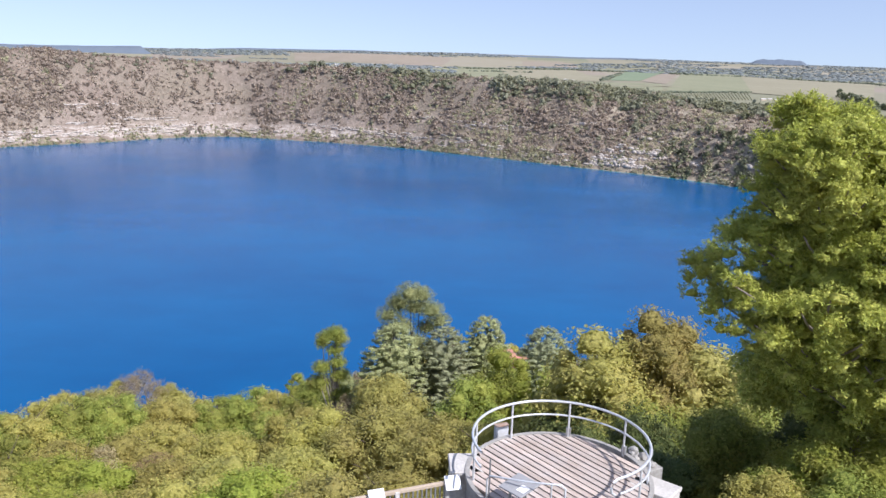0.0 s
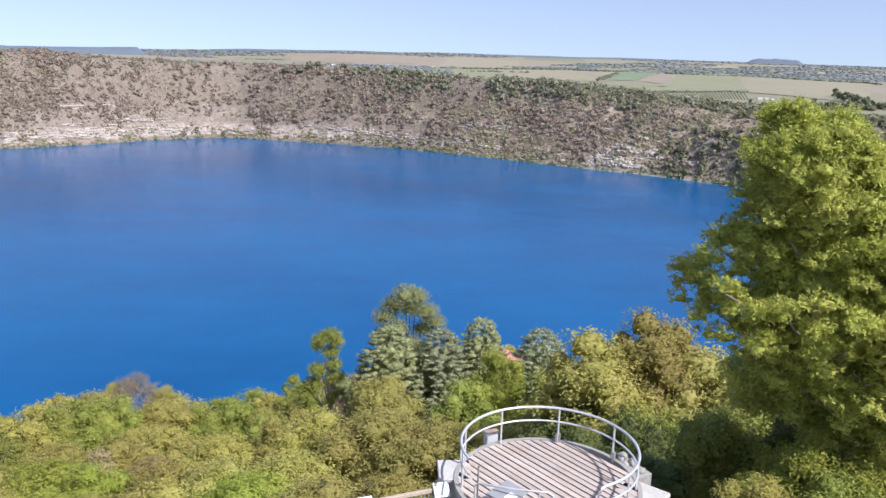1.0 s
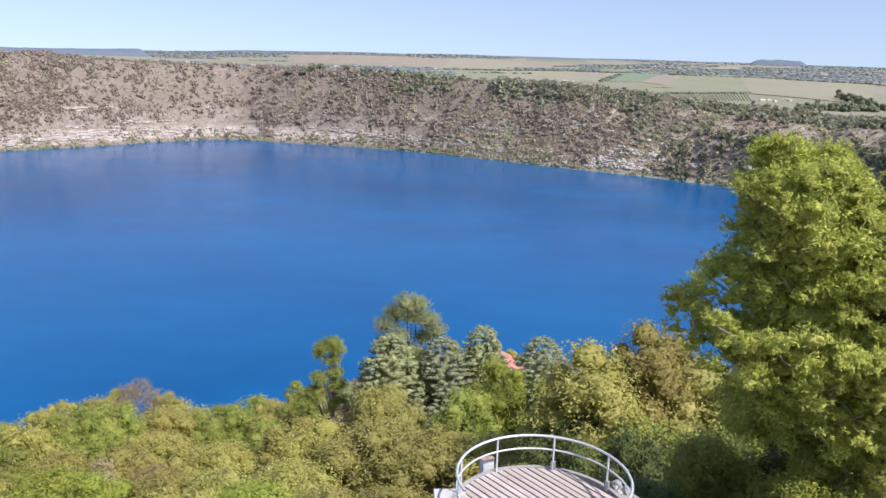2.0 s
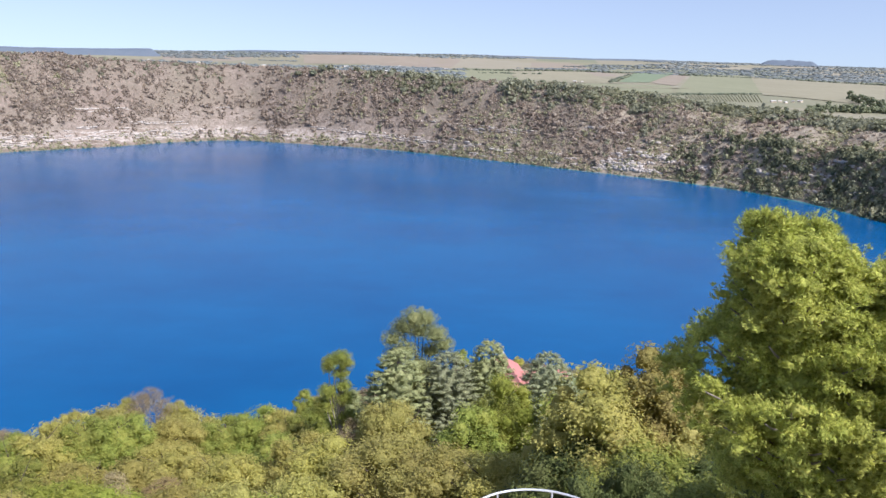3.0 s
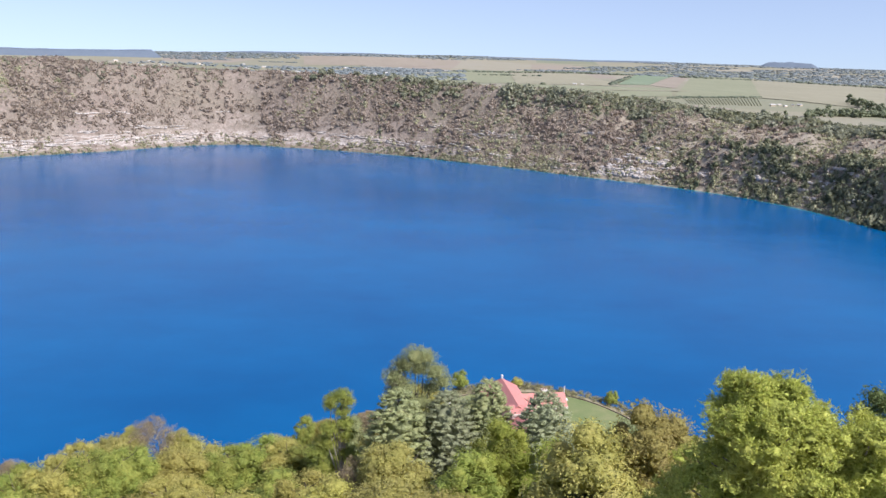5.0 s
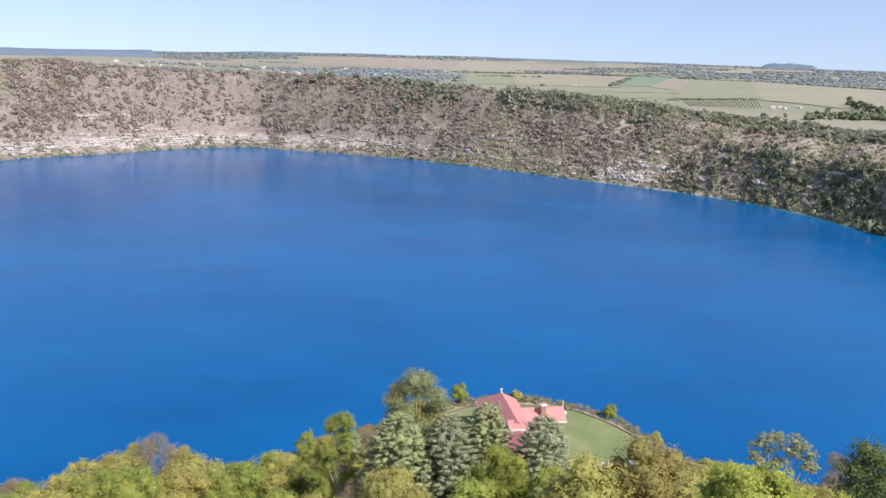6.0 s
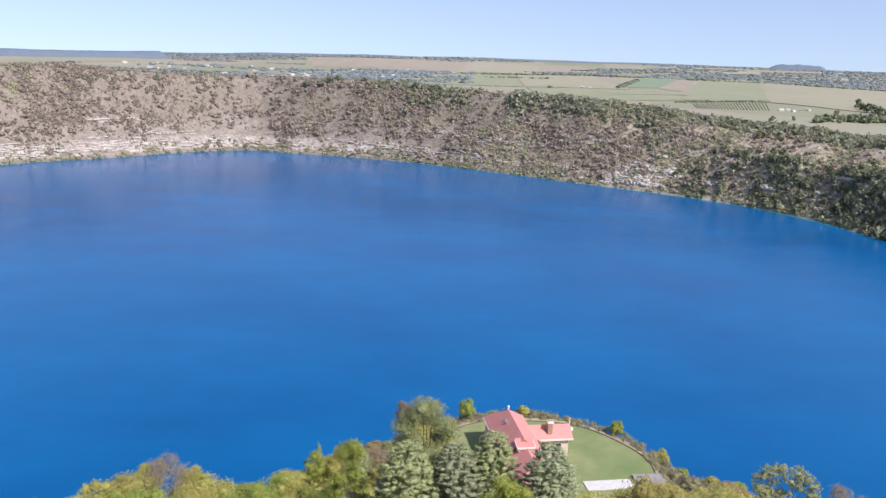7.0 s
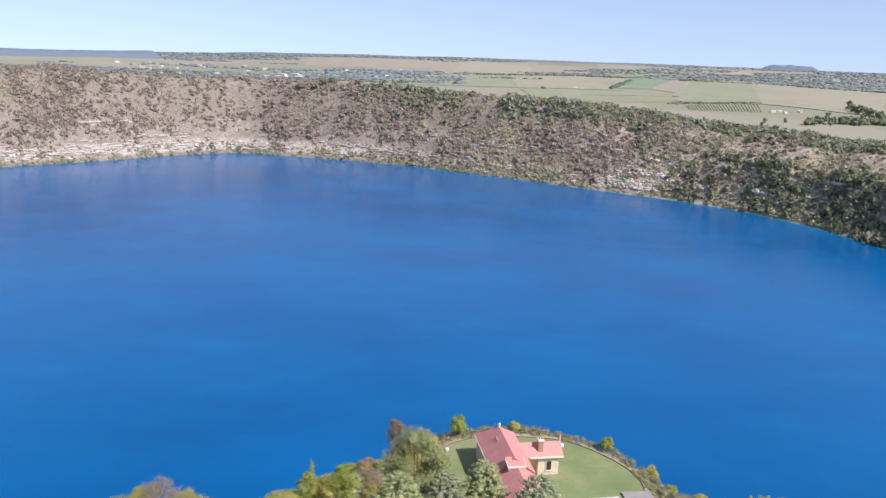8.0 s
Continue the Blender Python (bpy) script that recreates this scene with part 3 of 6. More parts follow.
# big pine beside the lookout
PX, PY = 11.2, 21.8
pz = ground_z(PX, PY) - 0.2
pine = thing("pine_tree", PX, PY, pz, "tall bushy pine with yellow-green needles beside the lookout", "tree")
prof_z = [88.0, 91, 92.5, 94.3, 95.6, 96.8, 97.6, 98.3, 99.0, 100.2, 101.1, 101.7, 102.0]
prof_r = [1.2, 1.5, 2.0, 2.2, 3.2, 4.3, 4.1, 3.0, 2.6, 2.4, 2.0, 1.5, 0.8]
axis = lambda zz: (np.interp(zz, [88, 93.5, 97, 100, 102.4], [13.2, 12.6, 11.2, 10.8, 9.9]) - PX, np.interp(zz, [88, 97, 102.6], [21.9, 21.9, 21.4]) - PY)
pads, pad_dir, pad_r = [], [], []
branches = [tube(np.array([[*axis(q), q - pz] for q in np.linspace(pz, 101.6, 9)]), np.linspace(0.23, 0.06, 9), 10)]
leader = [tube(np.array([[axis(94)[0] + 1.0 * s, axis(94)[1] - 1.0 * s, 94 - pz + 6.2 * s] for s in np.linspace(0, 1, 6)]), np.linspace(0.16, 0.05, 6), 7)]
PB = 150
for k in range(PB):
    second = k % 3 == 2
    if second:
        q = 93.3 + 7.8 * (k + rng.rand()) / PB
        ax, ay = axis(94)[0] + 1.0, axis(94)[1] - 0.9
        R = np.interp(q, [91.5, 96, 99, 100.4, 101.1], [2.2, 2.6, 2.4, 1.8, 0.6])
    else:
        q = 93.1 + 8.9 * (k + rng.rand()) / PB
        ax, ay = axis(q)
        R = max(np.interp(q, prof_z, prof_r) - 0.35, 0.3)
    th = k * 2.4 + rng.uniform(-0.5, 0.5)
    out, across = np.array([np.cos(th), np.sin(th)]), np.array([-np.sin(th), np.cos(th)])
    root = np.array([ax * 0.9, ay * 0.9, q - pz - 0.3 * R - 0.2])
    tip = np.array([ax + out[0] * R, ay + out[1] * R, q - pz])
    s = np.linspace(0, 1, 5)[:, None]
    branches.append(tube(root + (tip - root) * s + np.array([0, 0, -0.25]) * np.sin(np.pi * s), np.linspace(0.08, 0.02, 5), 5))
    for j in range(10):
        f = rng.uniform(0.2, 1.0) ** 0.7
        side_ = rng.normal(0, 0.20 * R * (0.5 + f))
        p = root + (tip - root) * f
        pads.append([p[0] + across[0] * side_, p[1] + across[1] * side_, p[2] + rng.uniform(-0.25, 0.45)])
        pad_dir.append([out[0] * 0.7, out[1] * 0.7, 0.75])
        pad_r.append(rng.uniform(0.28, 0.52))
pads, pad_dir, pad_r = np.array(pads), np.array(pad_dir), np.array(pad_r)
T = 24
tufts = np.repeat(pads, T, 0) + on_sphere(len(pads) * T, rng) * (np.repeat(pad_r, T) * rng.uniform(0.35, 1, len(pads) * T))[:, None] * np.array([1.05, 1.05, 0.62])
tdir = np.repeat(pad_dir, T, 0) + 1.1 * (tufts - np.repeat(pads, T, 0)) / np.repeat(pad_r, T)[:, None]
tdir /= np.linalg.norm(tdir, axis=1)[:, None]
NE = 6
fan = leaf_tris(np.repeat(tufts, NE, 0) + rng.normal(0, 0.05, (len(tufts) * NE, 3)), np.repeat(tdir, NE, 0) + np.array([0, 0, 0.35]), 0.072, rng, 0.5, 0.3)
NE = 5
base = np.repeat(tufts, NE, 0)
nd = np.repeat(tdir, NE, 0) + rng.normal(0, 0.5, (len(base), 3))
nd /= np.linalg.norm(nd, axis=1)[:, None]
side = np.cross(nd, rng.normal(0, 1, (len(base), 3)))
side /= np.linalg.norm(side, axis=1)[:, None]
ln = rng.uniform(0.11, 0.21, (len(base), 1))
nv = np.stack([base - side * 0.016, base + side * 0.016, base + nd * ln], 1).reshape(-1, 3)
mesh_object("trunk", *joined(branches + leader), pine_bark, pine)
heart = cores(np.c_[pads - np.array([0, 0, 0.1]), pad_r, pad_r, pad_r * 0.55], 2, 0.4, 0.45, rng)
# the dense dark middle of the crown, which keeps the light off its far side
inner = [(*axis(q), q - pz, *(2 * [0.42 * np.interp(q, prof_z, prof_r)]), 0.8) for q in np.linspace(94.6, 101.0, 10)]
inner += [(axis(94)[0] + 1.0, axis(94)[1] - 0.9, q - pz, 0.9, 0.9, 0.8) for q in np.linspace(94.6, 99.2, 5)]
inside = crown(inner, 32000, 0.10, rng, shell=(0.8, 1.05), core=0.9, facets=5)
# low shaded boughs behind, under the wide tier
low = [(dx, dy, q - pz, w_, w_, 0.6 * w_) for dx, dy, q, w_ in ((-0.6, 2.0, 93.6, 1.1), (0.4, 2.2, 94.2, 1.2), (0.9, 2.0, 92.8, 1.0), (-0.2, 2.6, 92.5, 0.9), (1.4, 1.2, 93.6, 1.0))]
inside = joined([inside, crown(low, 16000, 0.08, rng, core=0.4)])
mesh_object("crown", *joined([as_tris(heart), inside, fan, (nv, np.arange(len(nv)).reshape(-1, 3))]), pine_leaf, pine)

# templates of the lower trees, set at their first places
def broad_template(name, x, y, top, R, n_lobes, leaves, leaf, mat, label, seed, squash=0.8, low=0.12, group="trees on the near slope"):
    r = np.random.RandomState(seed)
    z = ground_z(x, y) - 0.15
    H = top - z
    lob = round_lobes(R, H * low, H, n_lobes, r, squash)
    return plant(name, x, y, label, "tree", crown(lob, leaves, leaf, r, core=0.62, shell=(0.6, 1.05)), limbs(H * 0.8, R * 0.9, 8, 0.03 * H, r, 0.15, 0.8), mat, bark_mat, group, z), H


gold_a, GA = broad_template("tree", 17.7, 59.6, 84.2, 5.2, 44, 19000, 0.14, amber_leaf, "rounded golden-olive broadleaf tree on the near slope", 11, 0.75)
gold_b, GB = broad_template("tree", -4.6, 78.0, 70.8, 5.2, 40, 18000, 0.145, gold_leaf, "broad golden-yellow tree in front of the cedars", 12)
green_a, NA = broad_template("tree", 7.4, 77.0, 74.2, 3.8, 34, 13000, 0.125, lime_leaf, "fresh bright green leafy tree on the near slope", 13)
olive_a, OA = broad_template("tree", -46.5, 96.0, 59.6, 4.4, 36, 14000, 0.145, green_leaf, "dense rounded dark green tree on the near slope", 14, 0.75, 0.05)

fine_a, FA = broad_template("tree", 13.5, 30.0, 87.2, 2.4, 30, 14000, 0.08, green_leaf, "dark green small-leaved tree beside the lookout", 15, 0.8, 0.05)
SPOTS = [  # x, y, crown top, width, leaf, which
    (13.4, 58.6, 82.7, 1.31, amber_leaf, 0), (21.6, 58.2, 81.8, 1.48, gold_leaf, 0), (15.0, 52.5, 79.5, 1.39, green_leaf, 1), (19.5, 50.5, 78.8, 1.22, deep_shaded_leaf, 2),
    (11.5, 55.0, 78.0, 1.31, deep_shaded_leaf, 0), (24.5, 55.0, 79.5, 1.39, green_leaf, 1), (28.5, 62.0, 79.0, 1.24, gold_leaf, 0), (33.0, 66.0, 76.5, 1.24, olive_leaf, 1), (43.5, 73.0, 71.0, 0.9, olive_leaf, 3),
    (3.5, 72.0, 72.5, 1.10, green_leaf, 2), (12.6, 74.0, 73.0, 1.24, lime_leaf, 2), (16.5, 76.5, 72.8, 1.10, olive_leaf, 0), (0.5, 66.0, 71.8, 1.17, gold_leaf, 1),
    (5.5, 62.0, 73.2, 1.10, olive_leaf, 1), (-4.5, 68.0, 71.3, 1.24, gold_leaf, 1), (-10.5, 72.0, 69.0, 1.17, olive_leaf, 0), (-14.5, 80.0, 66.5, 1.10, olive_leaf, 3),
    (3.0, 50.0, 75.2, 0.97, gold_leaf, 0), (-2.5, 52.0, 73.6, 1.10, olive_leaf, 1), (-8.0, 54.0, 72.3, 1.10, gold_leaf, 0), (-14.0, 56.0, 71.2, 1.10, lime_leaf, 1),
    (-20.0, 56.0, 69.8, 1.24, olive_leaf, 0), (-26.0, 57.0, 68.9, 1.17, olive_leaf, 3), (-32.0, 58.0, 67.8, 1.17, lime_leaf, 1), (-12.0, 64.0, 69.0, 1.10, gold_leaf, 1),
    (-19.0, 66.0, 67.0, 1.10, gold_leaf, 0), (-24.5, 68.0, 65.4, 1.10, olive_leaf, 1), (-31.0, 68.0, 65.0, 1.03, lime_leaf, 0), (-37.0, 72.0, 63.6, 1.31, lime_leaf, 1),
    (-42.0, 70.0, 63.0, 1.10, olive_leaf, 3), (-28.5, 75.0, 62.3, 0.69, brown_leaf, 0), (-22.0, 78.0, 63.2, 1.10, olive_leaf, 1), (-33.5, 80.0, 61.2, 1.24, olive_leaf, 0),
    (-41.0, 82.0, 60.0, 1.10, olive_leaf, 1), (-47.5, 82.0, 60.0, 1.10, green_leaf, 3), (-27.0, 87.0, 59.3, 1.10, olive_leaf, 3), (-19.5, 88.0, 61.0, 1.10, green_leaf, 2),
    (-35.0, 92.0, 58.0, 1.24, olive_leaf, 3), (-42.5, 97.5, 59.4, 0.97, green_leaf, 3), (-50.5, 94.0, 59.0, 1.10, olive_leaf, 3), (-54.5, 91.5, 57.7, 1.10, green_leaf, 3),
    (-59.0, 90.0, 56.9, 1.24, olive_leaf, 3), (-37.5, 103.0, 55.4, 1.10, olive_leaf, 1), (-31.0, 107.0, 54.8, 1.10, green_leaf, 3), (-26.5, 109.0, 55.2, 1.10, green_leaf, 3),
    (-22.5, 108.0, 55.2, 0.97, olive_leaf, 3), (-19.0, 107.5, 55.6, 0.97, green_leaf, 3), (-15.5, 105.0, 56.2, 0.97, green_leaf, 2), (-49.5, 111.0, 53.3, 1.2, gold_leaf, 1),
    (-39.5, 115.0, 51.6, 1.2, gold_leaf, 1), (-52.0, 104.0, 55.9, 0.97, olive_leaf, 3), (-57.0, 101.0, 54.4, 1.10, green_leaf, 3), (-62.0, 99.0, 52.9, 1.10, olive_leaf, 3),
    (-40.0, 62.0, 66.0, 1.10, olive_leaf, 1), (0.0, 42.0, 77.5, 1.22, olive_leaf, 4), (8.6, 38.0, 84.4, 1.0, deep_shaded_leaf, 4), (11.6, 40.0, 84.8, 1.1, deep_shaded_leaf, 4),
    (5.6, 37.0, 83.6, 0.9, green_leaf, 4), (9.5, 34.0, 84.5, 0.94, deep_shaded_leaf, 4), (14.5, 38.0, 84.0, 1.12, deep_shaded_leaf, 4), (18.5, 42.0, 82.5, 1.33, deep_shaded_leaf, 4),
    (9.0, 27.5, 88.5, 0.75, deep_shaded_leaf, 4), (18.0, 32.0, 86.5, 1.12, deep_shaded_leaf, 4), (23.0, 40.0, 82.5, 1.31, deep_shaded_leaf, 4), (40.5, 74.0, 72.5, 1.10, olive_leaf, 1),
    (36.0, 90.0, 66.0, 1.10, olive_leaf, 0), (28.0, 84.0, 68.0, 1.10, gold_leaf, 1), (22.5, 80.0, 70.5, 1.10, olive_leaf, 0), (35.0, 104.0, 57.5, 1.10, olive_leaf, 1),
    (42.0, 110.0, 54.5, 1.10, gold_leaf, 1), (-8.0, 106.0, 56.0, 1.10, green_leaf, 3), (47.0, 120.0, 50.0, 1.10, gold_leaf, 0), (38.0, 122.0, 49.0, 0.97, olive_leaf, 1),
    (30.0, 116.0, 51.0, 0.97, olive_leaf, 0), (52.0, 130.0, 45.0, 0.97, brown_leaf, 1), (6.8, 82.0, 72.4, 0.9, green_leaf, 3), (-60.0, 114.0, 46.6, 0.9, olive_leaf, 0),
    (-23.6, 128.0, 49.6, 0.62, green_leaf, 2), (-19.8, 129.0, 48.6, 0.80, olive_leaf, 1), (-15.4, 128.0, 49.8, 0.72, gum_leaf, 0), (-27.5, 124.0, 47.6, 0.85, gold_leaf, 1),
    (-10.5, 127.0, 48.4, 0.75, olive_leaf, 3),
]
TEMPLATES = [(gold_a, GA), (gold_b, GB), (green_a, NA), (olive_a, OA), (fine_a, FA)]
TREE_WORDS = {"gum_leaves": "grey-green leafy tree on the near slope", "gold_leaves": "golden-olive leafy tree on the near slope", "olive_leaves": "dull olive-green bushy tree on the near slope",
              "amber_leaves": "amber-brown leafy tree turning in autumn",
              "deep_shaded_leaves": "dense green bushy tree beside the lookout, shade put into its colour",
              "green_leaves": "dark green bushy tree on the near slope", "lime_leaves": "yellow-green bushy tree on the near slope",
              "autumn_leaves": "rusty brown autumn tree on the near slope"}
for k, (x, y, top, wide, mat, which) in enumerate(SPOTS):
    t_ob, t_h = TEMPLATES[which]
    copy_plant(t_ob, x, y, top, t_h, k * 67 % 360, wide, mat, TREE_WORDS[mat.name], which != 4)

for k, (x, y, top, wide, mat, word) in enumerate([(8.9, 18.9, 92.5, 0.6, olive_leaf, "sunlit yellow-green shrub below the pine"), (10.9, 18.4, 92.9, 0.62, green_leaf, "low green shrub below the pine"),
                                                  (7.4, 24.5, 90.2, 0.8, deep_shaded_leaf, "deep green shrub under the pine"), (10.4, 25.5, 91.6, 0.9, green_leaf, "green shrub under the pine"),
                                                  (13.4, 25.0, 92.2, 0.8, deep_shaded_leaf, "deep green shrub under the pine"), (12.0, 22.6, 90.8, 0.5, brown_leaf, "dry brown shrub under the pine"),
                                                  (9.9, 19.7, 92.3, 0.62, lime_leaf, "sunlit yellow-green shrub below the pine"), (11.5, 20.2, 93.5, 0.8, lime_leaf, "sunlit yellow-green shrub below the pine")]):
    copy_plant(fine_a, x, y, top, FA, k * 61, wide, mat, word)

# cedars in front of the house: tiers of upturned blue-green sprays
def cedar(x, y, top, R, mat, label, seed):
    r = np.random.RandomState(seed)
    z = ground_z(x, y) - 0.15
    H = top - z
    n = 600
    u = (np.arange(n) + r.rand(n)) / n
    u = u ** 0.9
    zz = H * (0.12 + 0.87 * (1 - u))
    rr = R * np.clip(0.84 * np.sqrt(u * (2 - u)) + 0.16 * u + 0.02, 0, 1) * r.uniform(0.78, 1.04, n)
    th = np.arange(n) * 2.39996 + r.normal(0, 0.25, n)
    c = np.c_[np.cos(th) * rr, np.sin(th) * rr, zz]
    out = np.c_[np.cos(th), np.sin(th), np.zeros(n)]
    side_ = np.c_[-np.sin(th), np.cos(th), np.zeros(n)]
    size = r.uniform(0.38, 0.75, n) * np.clip(0.62 + u, 0, 1)
    # flat sprays with lifted tips, one over another, light on top and open to the shade below
    per = 48
    a_, b2 = r.uniform(-1, 1, (n * per, 1)), r.normal(0, 0.42, (n * per, 1))
    sz = np.repeat(size, per)[:, None]
    cc = np.repeat(c, per, 0) + np.repeat(out, per, 0) * a_ * sz * 1.25 + np.repeat(side_, per, 0) * b2 * sz
    cc[:, 2] += (0.28 * a_ * sz - 0.25 * np.abs(b2) * sz + r.normal(0, 0.07, (n * per, 1)))[:, 0]
    leaves = leaf_tris(cc, np.repeat(out * 0.45, per, 0) + np.array([0, 0, 0.9]), 0.125, r, 0.5, 0.45)
    hearts = np.c_[c - np.array([0, 0, 0.06]), size * 0.8, size * 0.8, size * 0.3]
    spine = [(0, 0, H * q, R * w_, R * w_, H * 0.14) for q, w_ in ((0.2, 0.92), (0.36, 0.9), (0.52, 0.85), (0.68, 0.74), (0.8, 0.6))]
    leaves = joined([as_tris(cores(hearts, 2, 0.3, 0.8, r)), as_tris(cores(spine, 5, 0.3, 0.58, r)), leaves])
    return plant("cedar_tree", x, y, label, "tree", leaves, limbs(H * 0.95, R * 0.8, 30, 0.35, r, 0.15, 0.15), mat, bark_mat, "cedars above the house", z)


cedar(-4.7, 86.9, 73.3, 5.4, cedar_leaf, "broad grey-green cedar on the near slope", 21)
cedar(1.2, 88.2, 72.6, 5.1, blue_leaf, "silvery blue-green cedar on the near slope", 22)
cedar(6.1, 90.8, 73.2, 4.8, cedar_leaf, "tall grey-green cedar hiding part of the house", 23)
cedar(12.9, 87.8, 73.1, 5.1, blue_leaf, "blue-grey cedar below the red roof", 24)

# tall gum behind the cedars: open crown of separate leaf heads on bare limbs
def open_tree(name, x, y, top, heads, mat, wood, label, seed, leaf=0.10, per=20, clumps=95, airy=False):
    r = np.random.RandomState(seed)
    z = ground_z(x, y) - 0.15
    pieces = [tube([(0, 0, 0), (0.2, 0.1, (top - z) * 0.4), (0, 0, (top - z) * 0.75)], [0.38, 0.28, 0.14], 8)]
    lob = []
    for hx, hy, hz, hr in heads:
        tip = np.array([hx, hy, hz - z])
        root = np.array([0.1, 0.0, (hz - z) * 0.5])
        s = np.linspace(0, 1, 5)[:, None]
        pieces.append(tube(root + (tip - root) * s + np.c_[r.normal(0, 0.12, (5, 3))] * s, np.linspace(0.14, 0.03, 5), 5))
        lob.append((hx, hy, hz - z - 0.35 * hr, hr * 1.35, hr * 1.35, hr * 0.95))
    heads_ = clumped(lob, clumps * len(heads), per, 0.22, leaf, r, 0.6, core=0.3) if airy else crown(lob, clumps * per * len(heads), leaf, r, 0.5, shell=(0.6, 1.1), core=0.56)
    return plant(name, x, y, label, "tree", heads_, joined(pieces), mat, wood, "", z)


open_tree("gum_tree", -2.8, 92.4, 76.5, [(-0.3, 0, 75.6, 1.5), (1.0, 0.4, 75.2, 1.2), (-1.7, 0.3, 74.2, 1.3), (2.2, -0.2, 73.6, 1.3), (-2.9, 0, 72.8, 1.2), (3.3, 0.3, 72.0, 1.1),
          (0.2, 0.8, 73.6, 1.2), (-1.2, -0.7, 71.6, 1.2), (1.8, 0.9, 71.0, 1.1), (-2.6, 0.6, 70.4, 1.2), (0.4, -0.5, 69.6, 1.2), (2.6, 0, 68.6, 1.2), (-0.8, 0.4, 67.4, 1.4)],
          gum_leaf, bark_mat, "tall dark gum tree with an open crown", 31)
open_tree("gum_tree", -12.0, 89.3, 72.0, [(0.3, 0, 71.3, 0.9), (-0.8, 0, 70.7, 0.9), (0.9, 0.2, 70.3, 0.7), (-1.4, 0.1, 69.8, 0.6), (0.2, 0.3, 69.0, 0.8), (0.6, 0, 67.6, 0.8),
          (-1.3, -0.3, 67.0, 0.9), (0.8, 0.1, 66.0, 0.9), (-1.8, 0.2, 65.0, 1.0), (-3.0, 0, 63.6, 1.1), (-2.2, 0.4, 61.5, 1.3), (1.0, 0.4, 63.5, 1.1)],
          green_leaf, pale_bark, "slender leaning yellow-green tree with a tufted top", 32)
open_tree("gum_tree", 37.9, 79.3, 76.0, [(-1.9, 0, 75.3, 0.9), (-0.5, 0.3, 75.5, 0.8), (-2.8, 0.2, 74.6, 0.7), (1.4, 0, 75.2, 0.9), (2.4, 0.2, 74.4, 0.8), (0.5, -0.3, 74.3, 0.7),
          (3.2, 0, 73.6, 0.6), (-1.2, 0.2, 73.9, 0.6), (-3.0, 0, 73.4, 0.6), (-2.2, 0.3, 72.6, 0.8), (2.9, 0, 72.6, 0.8), (1.6, 0.3, 73.6, 0.7), (-0.2, 0.2, 72.4, 0.8), (3.8, 0.2, 71.8, 0.7)], cedar_leaf, pale_bark, "flat-topped open gum tree with pale limbs", 33, 0.085, 22, 34, True)
open_tree("gum_tree", 24.2, 39.5, 94.6, [(0, 0, 94.2, 0.7), (0.8, 0.2, 93.6, 0.8), (-0.5, 0.1, 93.1, 0.7), (1.2, 0, 92.4, 1.0), (0.0, 0.3, 91.6, 1.0), (0.8, 0, 90.2, 1.3),
          (-0.9, 0, 90.0, 1.0), (-0.6, 0.3, 88.4, 1.2), (0.6, 0, 87.6, 1.4), (-1.4, 0, 86.6, 1.2), (0.0, 0.2, 85.2, 1.5)],
          deep_shaded_leaf, bark_mat, "tall dark green tree lower on the slope", 34)

# low growth that closes the gaps between the trees
ur = np.random.RandomState(44)
n = 1900
ux, uy = ur.uniform(-66, 56, n), ur.uniform(30, 132, n)
ok = (np.abs(ux) < 0.62 * uy + 4) & (np.hypot(ux - 18.5, uy - 146) > 27) & ~((uy > 100) & (ux > -8) & (ux < 30))
ux, uy = ux[ok], uy[ok]
us = ur.uniform(0.9, 2.0, len(ux))
uz = height(ux, uy)
for mat_, pick_, word in ((olive_leaf, 0, "olive"), (gold_leaf, 1, "golden"), (green_leaf, 2, "green")):
    q = np.arange(len(ux)) % 3 == pick_
    lob = np.c_[ux[q], uy[q], uz[q] + us[q] * 0.4, us[q], us[q], us[q] * 0.9]
    tagged(mesh_object(word + "_undergrowth", *crown(lob, 48 * len(lob), 0.19, ur), mat_), "low %s undergrowth between the trees" % word, "shrubs", kind="stuff")

# leafless autumn tree among the shrubs
def bare_tree(x, y, top, R, seed, label, twigs=(twig_leaf, "fine brown-grey twigs")):
    r = np.random.RandomState(seed)
    z = ground_z(x, y) - 0.15
    H = top - z
    lob = round_lobes(R, H * 0.3, H, 10, r, 1.0)
    tw, tf = clumped(lob, 800, 14, 0.5, 0.30, r, 0.5, 1.0, 0.06, core=0)
    ob = thing("bare_tree", x, y, z, label, "tree")
    mesh_object("trunk", *limbs(H * 0.9, R, 26, 0.2, r, 0.2, 0.9), pale_bark, ob)
    mesh_object("crown", tw, tf, twigs[0], ob, twigs[1])
    return ob


bare_tree(-44.6, 115.3, 54.2, 4.2, 41, "half-bare brown-grey tree among green shrubs")
bare_tree(-62.0, 104.0, 52.5, 2.6, 42, "pale leafless tree among shrubs")
bare_tree(-9.0, 155.5, 47.4, 2.2, 47, "leafless grey tree behind the tree beside the lawn")
bare_tree(-12.0, 131.0, 49.4, 2.4, 48, "dry pinkish-brown leafless tree below the lawn")
bare_tree(-48.8, 115.3, 52.6, 2.6, 51, "thin olive half-bare tree beside the brown-grey one", (olive_leaf, "thin olive leaves"))
bare_tree(-41.4, 116.2, 52.0, 2.3, 52, "thin olive half-bare tree beside the brown-grey one", (olive_leaf, "thin olive leaves"))
